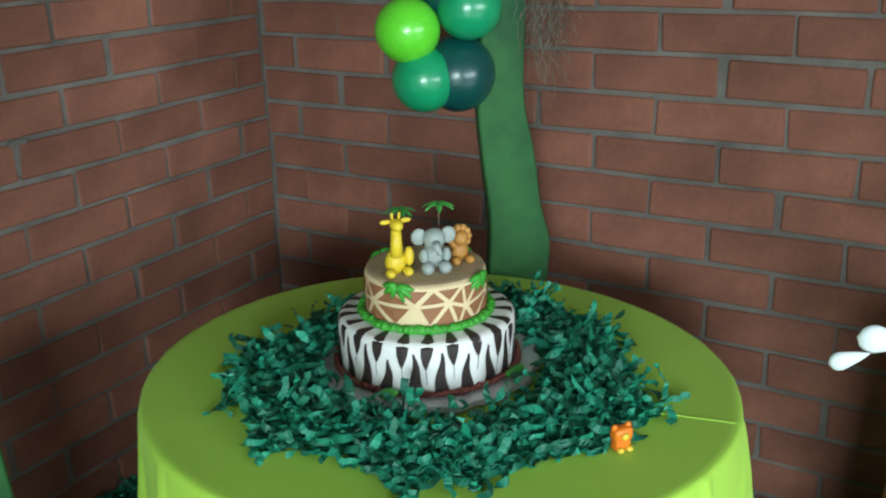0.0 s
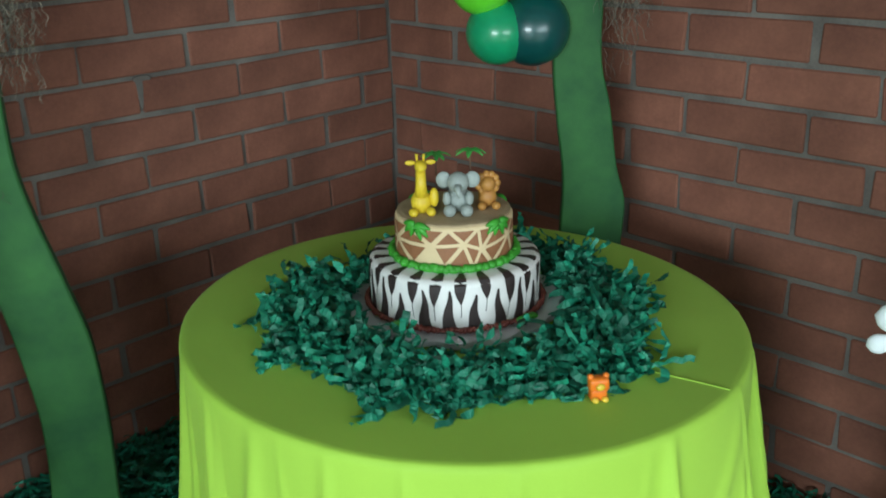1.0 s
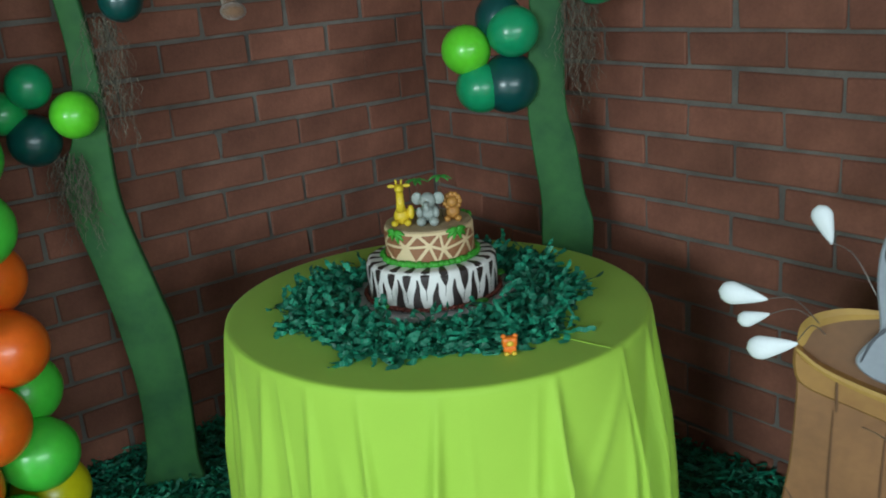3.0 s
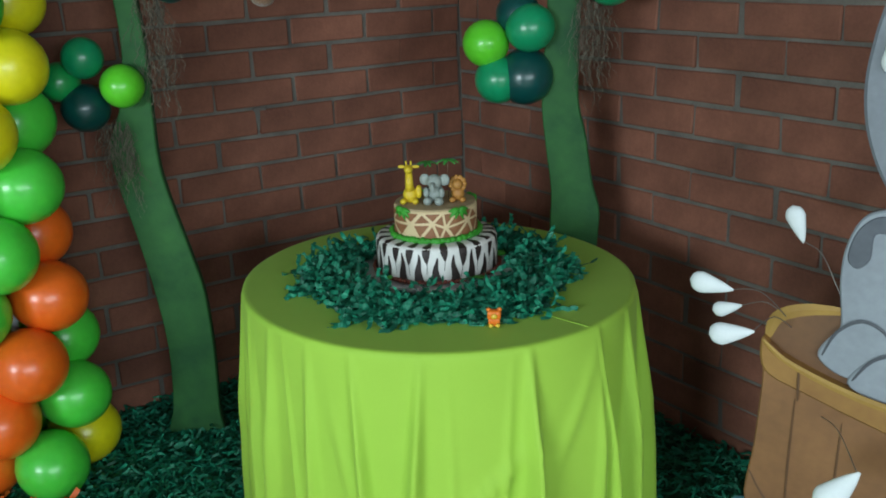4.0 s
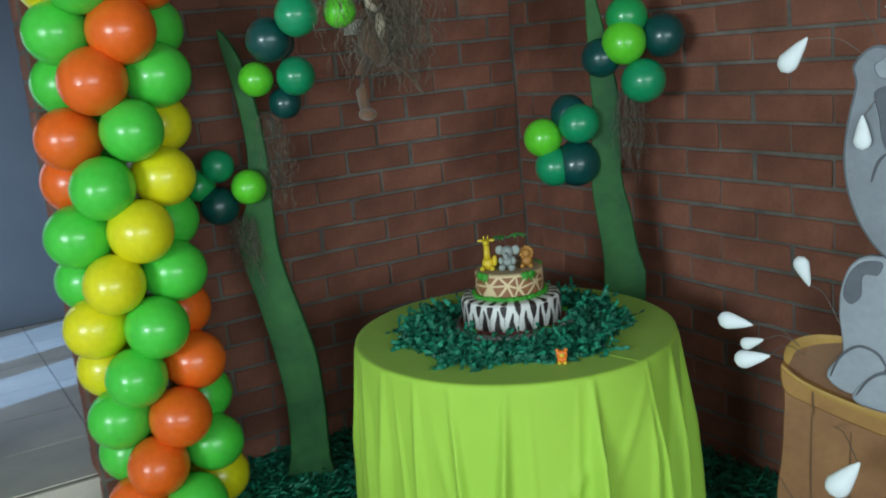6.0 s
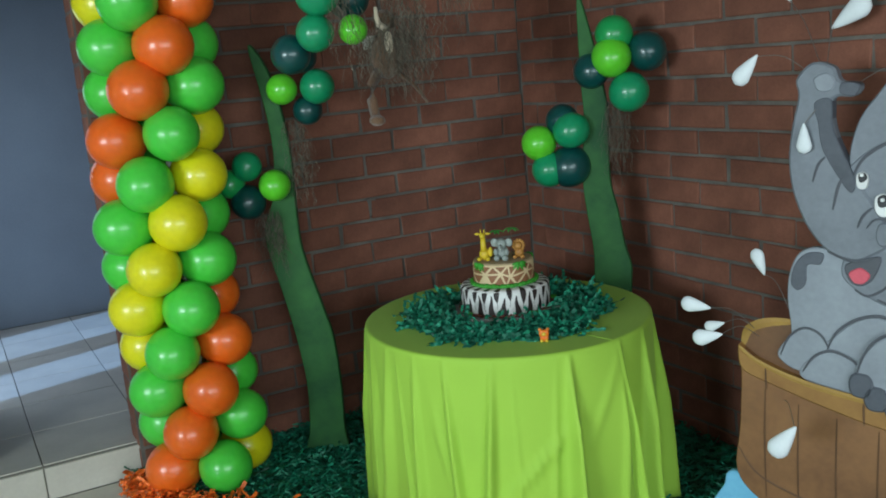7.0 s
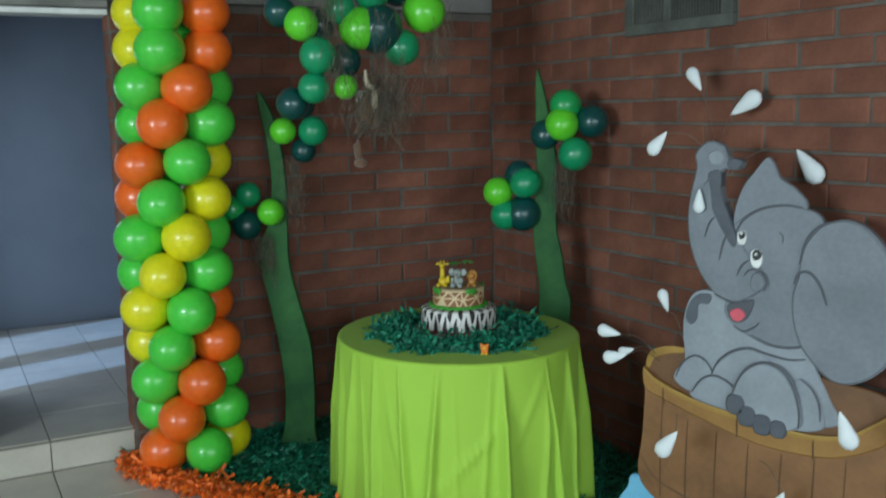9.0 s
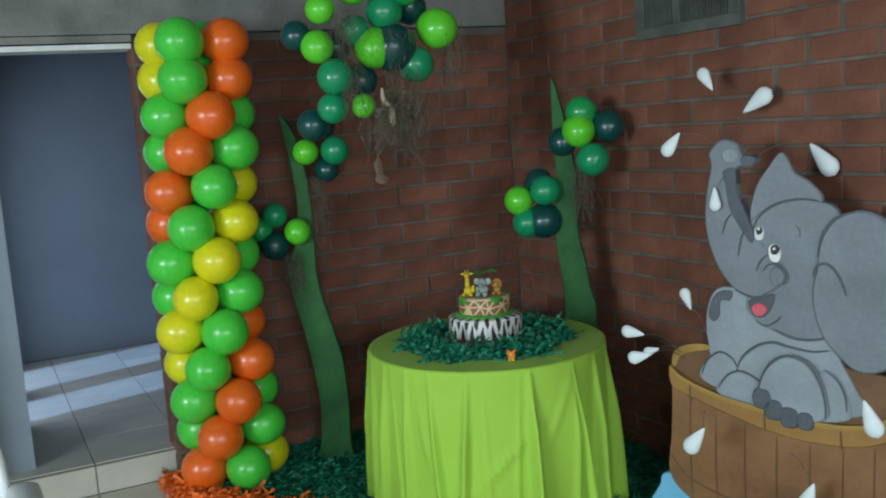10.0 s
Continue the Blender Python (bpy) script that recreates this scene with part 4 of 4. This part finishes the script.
    slab(bm, [(0.28, 1.485), (0.325, 1.478), (0.312, 1.447), (0.275, 1.455)], -0.029, back, D, 0.003)
    part("trunk_lip", bm, paints, standee)
    bm = bmesh.new()
    slab(bm, [(0.365, 1.05), (0.375, 1.085), (0.405, 1.085), (0.42, 1.05), (0.4, 1.02), (0.375, 1.02)], -0.030, back, G, 0.006)
    part("cheek", bm, paints, standee)
    bm = bmesh.new()
    slab(bm, [(0.53, 1.15), (0.548, 1.21), (0.59, 1.265), (0.65, 1.29), (0.71, 1.28), (0.765, 1.235), (0.81, 1.16), (0.842, 1.08), (0.85, 0.99), (0.838, 0.89), (0.802, 0.81), (0.75, 0.76), (0.69, 0.735), (0.635, 0.745), (0.58, 0.795), (0.535, 0.86), (0.51, 0.95), (0.51, 1.03), (0.525, 1.09)], -0.030, back, G, 0.008)
    part("near_ear", bm, paints, standee)
    for u, z, s in ((0.332, 1.205, 0.75), (0.385, 1.135, 1.0)):
        bm = bmesh.new()
        slab(bm, [(u - 0.02 * s, z - 0.01), (u - 0.018 * s, z + 0.025 * s), (u + 0.004, z + 0.034 * s), (u + 0.02 * s, z + 0.01), (u + 0.014 * s, z - 0.026 * s), (u - 0.006, z - 0.03 * s)], -0.029, back, W, 0.002, 4)
        part("eye", bm, paints, standee)
        bm = bmesh.new()
        slab(bm, [(u - 0.012 * s, z + 0.004), (u - 0.012 * s, z + 0.024 * s), (u + 0.004, z + 0.033 * s), (u + 0.018 * s, z + 0.016 * s), (u + 0.01 * s, z), (u - 0.004, z - 0.004)], -0.031, back, B, 0.002, 4)
        part("pupil", bm, paints, standee)
        bm = bmesh.new()
        slab(bm, [(u - 0.004, z + 0.014), (u - 0.004, z + 0.022), (u + 0.004, z + 0.022), (u + 0.004, z + 0.014)], -0.0325, back, W, 0.001, 3)
        part("eye_glint", bm, paints, standee)
    for pts, y, w in (([(0.3, 1.2), (0.33, 1.265), (0.39, 1.31), (0.47, 1.328), (0.53, 1.322)], -0.0185, 0.010),
                      ([(0.53, 1.13), (0.548, 1.21), (0.59, 1.265), (0.65, 1.288)], -0.0315, 0.009),
                      ([(0.515, 1.06), (0.53, 1.10), (0.565, 1.105), (0.6, 1.065), (0.622, 1.0)], -0.0335, 0.010),
                      ([(0.235, 0.69), (0.26, 0.745), (0.31, 0.79), (0.37, 0.81), (0.42, 0.80), (0.5, 0.79), (0.56, 0.8)], -0.0185, 0.010),
                      ([(0.1, 0.655), (0.125, 0.715), (0.17, 0.75), (0.215, 0.735), (0.24, 0.695)], -0.0175, 0.008),
                      ([(0.165, 0.61), (0.2, 0.665), (0.25, 0.688), (0.305, 0.668), (0.33, 0.64)], -0.0215, 0.009),
                      ([(0.32, 0.62), (0.34, 0.69), (0.375, 0.745), (0.43, 0.772), (0.49, 0.755), (0.53, 0.7), (0.552, 0.62), (0.552, 0.56)], -0.0425, 0.010),
                      ([(0.545, 0.73), (0.585, 0.7), (0.61, 0.65), (0.615, 0.59)], -0.0215, 0.009),
                      ([(0.37, 0.86), (0.45, 0.832), (0.53, 0.838), (0.6, 0.875)], -0.0185, 0.010),
                      ([(0.31, 0.885), (0.345, 0.868), (0.385, 0.89), (0.4, 0.91)], -0.0185, 0.008),
                      ([(0.345, 1.07), (0.365, 1.095), (0.4, 1.095), (0.425, 1.06), (0.415, 1.025)], -0.0315, 0.007),
                      ([(0.2, 1.2), (0.215, 1.25), (0.235, 1.275)], -0.0275, 0.008), ([(0.255, 1.12), (0.27, 1.19), (0.29, 1.225)], -0.0275, 0.009), ([(0.32, 1.07), (0.335, 1.105), (0.36, 1.13)], -0.0275, 0.008),
                      ([(0.455, 1.235), (0.468, 1.22), (0.468, 1.195)], -0.0185, 0.004), ([(0.24, 0.995), (0.31, 0.97), (0.37, 0.985)], -0.0275, 0.009)):
        bm = bmesh.new()
        stroke(bm, pts, y, w, K)
        part("outline", bm, paints, standee)


elephant()
for u in (0.2, 0.56):
    bm = bmesh.new()
    box(bm, (u, 0.012, 0.0), (u + 0.06, 0.03, 0.95), 0.003)
    part("strut", bm, BASKET_IN, standee, "wooden back strut")


# ---- water drops on wires round the standee ----
def drop(p, size, tip, root):
    """A white foam drop at p; tip: angle in degrees of its point in the picture plane facing the room; root: where its wire starts."""
    d = thing("water_drop", "white foam water drop on a thin wire beside the standee", "party decoration", pose(p[0], p[1], p[2], 0, 0, -68.7), "water drops")
    bm = bmesh.new()
    prof = []
    for i in range(15):
        t = i / 14
        belly = math.sqrt(max(0.0, 1 - (1 - t / 0.3) ** 2)) if t < 0.3 else max(0.03, 1 - (t - 0.3) / 0.7) ** 0.68
        prof.append((max(0.0008, 0.255 * size * belly), size * (t - 0.45)))
    lathe(bm, prof, 16)
    bmesh.ops.scale(bm, vec=(1, 0.55, 1), verts=bm.verts)
    bmesh.ops.rotate(bm, verts=bm.verts, cent=(0, 0, 0), matrix=Matrix.Rotation(radians(tip), 3, 'Y'))
    part("drop", bm, FOAM, d, "white foam drop", True)
    a = radians(tip)
    end = Vector((math.sin(a), 0, math.cos(a))) * size * 0.5
    inv = d.matrix_world.inverted() @ standee.matrix_world
    r = inv @ Vector(root)
    mid = (end + r) / 2 + Vector((0, 0, 0.03))
    bm = bmesh.new()
    tube(bm, smooth_loop([tuple(end), tuple(mid), tuple(r)], 6, False), 0.0012, 5)
    part("wire", bm, WIRE, d, "thin bent wire")
    return d


for p, s, tip, root in (((-0.178, -1.827, 1.791), 0.105, 150, (0.22, 0.0, 1.52)),
                        ((-0.109, -2.039, 1.69), 0.14, 235, (0.23, 0.0, 1.51)),
                        ((-0.459, -1.936, 1.543), 0.11, 40, (0.2, 0.0, 1.5)),
                        ((-0.05, -2.294, 1.454), 0.15, 322, (0.3, 0.0, 1.47)),
                        ((-0.405, -2.106, 1.335), 0.09, 0, (0.25, 0.0, 1.4)),
                        ((-0.374, -1.894, 0.937), 0.092, 160, (0.12, 0.0, 0.8)),
                        ((-0.622, -1.858, 0.833), 0.1, 95, (0.02, 0.0, 0.72)),
                        ((-0.681, -1.968, 0.766), 0.1, 75, (0.03, 0.0, 0.7)),
                        ((-0.478, -1.789, 0.72), 0.075, 70, (0.03, 0.0, 0.71)),
                        ((-0.651, -2.231, 0.5), 0.125, 35, (0.1, 0.0, 0.5)),
                        ((-0.42, -2.789, 0.67), 0.125, 340, (0.7, 0.0, 0.5)),
                        ((-0.403, -2.508, 0.309), 0.13, 20, (0.4, 0.0, 0.4))):
    drop(p, s, tip, root)

# ---- shredded green floor cover and orange edging ----
EDGE = [Vector(p) for p in ((-2.10, -0.06), (-2.05, -0.33), (-1.93, -0.52), (-1.72, -0.80), (-1.53, -1.14), (-1.32, -1.47), (-1.12, -1.85), (-1.0, -2.3), (-0.95, -2.9), (-0.9, -3.4))]


def edge_x(y):
    for a, b in zip(EDGE, EDGE[1:]):
        if b.y <= y <= a.y:
            return a.x + (b.x - a.x) * (a.y - y) / (a.y - b.y)
    return -2.1 if y > -0.2 else -0.9


bm = bmesh.new()
outline = [(-0.01, -0.01), (-2.06, -0.01)] + [(p.x, p.y) for p in EDGE] + [(-0.01, -3.4)]
lo = [bm.verts.new((x, y, 0.002)) for x, y in outline]
hi = [bm.verts.new((x, y, 0.012)) for x, y in outline]
bm.faces.new(hi)
bm.faces.new(lo[::-1])
for i in range(len(lo)):
    j = (i + 1) % len(lo)
    bm.faces.new((lo[i], lo[j], hi[j], hi[i]))
bmesh.ops.recalc_face_normals(bm, faces=bm.faces)
turf = tagged(part("shredded_floor_cover", bm, TURF), "dark green shredded paper spread over the floor corner", "floor cover", kind="stuff")
rng = random.Random(41)
spots = []
while len(spots) < 19000:
    y = -3.4 * rng.random() ** 1.35
    x = rng.uniform(-2.12, -0.01)
    if x > edge_x(y) - 0.02 and math.hypot(x - TX, y - TY) > 0.34:
        near = min(-x, -y)
        spots.append((x, y, 0.014 + rng.random() * 0.02 + 0.03 * max(0, 1 - near / 0.12) * rng.random()))
v, f = shreds(spots, rng, (0.03, 0.075), (0.006, 0.011), 4, 0.013, 3.0)
raw("shredded_paper", v, f, TISSUE, turf)["kind"] = "stuff"
rng = random.Random(43)
spots = []
for a, b in zip(EDGE, EDGE[1:8]):
    n = int((b - a).length * 1700)
    for _ in range(n):
        p = a.lerp(b, rng.random())
        spots.append((p.x + rng.gauss(-0.02, 0.034), p.y + rng.gauss(-0.01, 0.034), 0.012 + 0.05 * rng.random()))
v, f = shreds(spots, rng, (0.03, 0.07), (0.009, 0.018), 4, 0.008, 4.0)
tagged(raw("orange_edging", v, f, ORANGE_PAPER), "crumpled orange tissue edging along the green floor cover", "tissue edging", kind="stuff")


# ---- white plastic armchair ----
def plastic_chair(m):
    c = thing("plastic_armchair", "white moulded plastic armchair on the tiled floor", "chair", m)
    bm = bmesh.new()
    tube(bm, smooth_loop([(-0.235, 0.20, 0.42), (-0.235, 0.25, 0.62), (-0.215, 0.285, 0.78), (-0.15, 0.295, 0.835), (0, 0.30, 0.85), (0.15, 0.295, 0.835), (0.215, 0.285, 0.78), (0.235, 0.25, 0.62), (0.235, 0.20, 0.42)], 5, False), 0.02, 10)
    part("back_frame", bm, CHAIR, c, "", True)
    for x in (-0.13, -0.065, 0.0, 0.065, 0.13):
        bm = bmesh.new()
        tube(bm, [(x * 0.9, 0.205, 0.42), (x, 0.25, 0.62), (x, 0.292, 0.83)], [0.014, 0.012, 0.014], 8)
        part("back_slat", bm, CHAIR, c, "", True)
    bm = bmesh.new()
    box(bm, (-0.23, -0.24, 0.405), (0.23, 0.22, 0.43), 0.01)
    part("seat", bm, CHAIR, c)
    for s in (-1, 1):
        bm = bmesh.new()
        tube(bm, smooth_loop([(0.0, 0.25, 0.63), (0.0, 0.1, 0.655), (0.0, -0.08, 0.668), (0.0, -0.17, 0.655), (0.0, -0.21, 0.6), (0.0, -0.215, 0.43)], 6, False), [0.02] * 25 + [0.018] * 6, 12)
        for v in bm.verts:
            v.co.x = s * 0.285 + v.co.x * (2.6 if v.co.z > 0.6 else 1.9)
        part("armrest", bm, CHAIR, c, "", True)
        for y in (-0.22, 0.2):
            bm = bmesh.new()
            tube(bm, [(0.225 * s, y, 0.42), (0.25 * s, y * 1.12, 0.0)], [0.024, 0.018], 8)
            part("leg", bm, CHAIR, c, "", True)
    return c


plastic_chair(pose(-3.10, -1.80, 0, 0, 0, 0))

# ---- wall vent and socket ----
vent = thing("wall_vent", "dusty grey metal ventilation grille on the brick wall", "vent", pose(0, -1.54, 1.995, 0, 0, -90))
bm = bmesh.new()
for lo_, hi_ in (((-0.33, -0.03, 0.0), (0.33, 0.0, 0.05)), ((-0.33, -0.03, 0.30), (0.33, 0.0, 0.35)), ((-0.33, -0.03, 0.05), (-0.27, 0.0, 0.30)), ((0.27, -0.03, 0.05), (0.33, 0.0, 0.30)), ((-0.07, -0.028, 0.05), (-0.03, 0.0, 0.30))):
    box(bm, lo_, hi_, 0.004)
part("vent_frame", bm, VENT, vent)
# near-black sheet that gives the gaps between the slats their shade
bm = bmesh.new()
box(bm, (-0.27, -0.004, 0.05), (0.27, -0.001, 0.30))
part("backing", bm, SHADE_BLACK, vent)
for k in range(17):
    bm = bmesh.new()
    x = -0.02 + 0.0175 * k
    box(bm, (x, -0.022, 0.05), (x + 0.006, -0.005, 0.30))
    part("slat", bm, VENT, vent)
for k in range(11):
    bm = bmesh.new()
    x = -0.262 + 0.0175 * k
    box(bm, (x, -0.018, 0.05), (x + 0.008, -0.005, 0.30))
    part("slat", bm, VENT, vent)
socket = thing("wall_socket", "ivory plastic wall socket on the brick wall", "socket", pose(-0.8, 0, 1.76))
bm = bmesh.new()
box(bm, (-0.045, -0.016, -0.03), (0.045, -0.002, 0.03), 0.004)
plate = part("plate", bm, SOCKET, socket)
bm = bmesh.new()
for x in (-0.02, 0.02):
    box(bm, (x - 0.009, -0.019, -0.012), (x + 0.009, -0.0165, 0.012), 0.001)
part("outlet", bm, SOCKET, plate)

# ---- tiles ----
def piece_mesh(name, size, material, bevel, seed=None):
    bm = bmesh.new()
    r = bmesh.ops.create_cube(bm, size=1.0)
    for v in bm.verts:
        v.co = Vector((v.co.x * size[0], v.co.y * size[1], v.co.z * size[2]))
    if seed is not None:
        g = random.Random(seed)
        for v in bm.verts:
            v.co += Vector((g.uniform(-0.0035, 0.0035), g.uniform(-0.002, 0.002), g.uniform(-0.0035, 0.0035)))
    bmesh.ops.bevel(bm, geom=list(bm.edges), offset=bevel, segments=1, affect='EDGES')
    me = bpy.data.meshes.new(name)
    bm.to_mesh(me)
    bm.free()
    me.materials.append(material)
    return me


T = 0.45
tile_me = piece_mesh("tile", (T - 0.006, T - 0.006, 0.010), TILE, 0.0015)
for i in range(11):
    for j in range(13):
        o = new("tile", tile_me)
        o.parent = floor
        o.location = (-2.46 + T * (i - 5.5), -0.195 - T * j, -0.005)
        if o.location.x > -0.15 or o.location.x < -5.1:
            o.scale.x = 0.4
for i in range(5):
    for j in range(6):
        o = new("tile", tile_me)
        o.parent = floor_back
        o.location = (-2.46 + T * (i - 1.5) + 0.0, 0.275 + T * j, STEP_Z - 0.005)
riser_me = piece_mesh("riser_tile", (T - 0.006, 0.010, STEP_Z - 0.014), TILE, 0.0015)
for i in range(4):
    o = new("riser_tile", riser_me)
    o.parent = floor_back
    o.location = (-2.46 + T * (i - 1.5), 0.036, STEP_Z / 2 - 0.004)

# ---- bricks ----
COURSE, JOINT = 0.102, 0.013
BRICK_LONG = 0.298
BRICKS = [piece_mesh("brick", (BRICK_LONG, 0.03, COURSE - JOINT), BRICK, 0.004, s) for s in range(8)]


def lay(wall, length, first, centre_z, lo, hi, z_lo, z_hi, place, seed, skip=()):
    """Courses of bricks along a wall. first: a joint of the even courses; place(s, z, proud): the pose at s along the wall."""
    g = random.Random(seed)
    k0 = -int((centre_z - z_lo) / COURSE)
    for k in range(k0, int((z_hi - centre_z) / COURSE) + 1):
        z = centre_z + k * COURSE
        s = first + (length / 2 if k % 2 else 0)
        s -= math.ceil((s - lo) / length) * length
        while s < hi:
            a, b = max(s, lo), min(s + length, hi)
            wob = g.uniform(-0.006, 0.006)
            if b - a > 0.05:
                o = new("brick", BRICKS[g.randrange(8)])
                o.parent = wall
                m = place((a + b) / 2 + wob, z + g.uniform(-0.0015, 0.0015), g.uniform(-0.001, 0.0025))
                o.matrix_local = m @ pose(0, 0, 0, 0, g.uniform(-0.35, 0.35), g.uniform(-0.4, 0.4)) @ Matrix.Diagonal(((b - a - JOINT) / BRICK_LONG, 1, 1, 1))
            s += length


lay(wall_left, 0.305, -0.894, 0.998, LEFT_END + 0.004, -0.006, -0.03, BEAM_Z - 0.05, lambda s, z, p: pose(s, 0.009 - p, z), 51)
lay(wall_right, 0.3155, -1.237, 1.0465, -2.95, -0.006, -0.03, 2.6, lambda s, z, p: pose(0.009 - p, s, z, 0, 0, -90), 52)
for k in range(-9, 12):
    o = new("brick", BRICKS[k % 4])
    o.parent = wall_left
    o.matrix_local = pose(LEFT_END + 0.011, 0.082, 0.998 + k * COURSE, 0, 0, -90) @ Matrix.Diagonal((0.145 / BRICK_LONG, 1, 1, 1))
bm = bmesh.new()
slab(bm, [(-0.906, 1.05), (-0.86, 1.05), (-0.862, 1.03), (-0.88, 1.02), (-0.886, 0.98), (-0.893, 0.96), (-0.898, 0.99), (-0.903, 1.03)], -0.0085, 0.004, 0, 0.002, 3)
part("mortar_smear", bm, MORTAR, wall_left, "pale mortar smeared over a brick joint")
# the rest of the wall, past the view
verts, faces = [], []
for k in range(26):
    for i in range(10):
        y0, z0 = -2.96 - 0.316 * i - (0.158 if k % 2 else 0), 0.04 + COURSE * k
        y1, z1 = y0 - 0.303, z0 + COURSE - JOINT
        b = len(verts)
        verts += [(-0.006, y0, z0), (-0.006, y1, z0), (-0.006, y1, z1), (-0.006, y0, z1), (0.01, y0, z0), (0.01, y1, z0), (0.01, y1, z1), (0.01, y0, z1)]
        faces += [(b + 3, b + 2, b + 1, b), (b, b + 1, b + 5, b + 4), (b + 2, b + 3, b + 7, b + 6), (b + 1, b + 2, b + 6, b + 5), (b + 3, b, b + 4, b + 7)]
raw("bricks_beyond", verts, faces, BRICK, wall_right)["kind"] = "stuff"
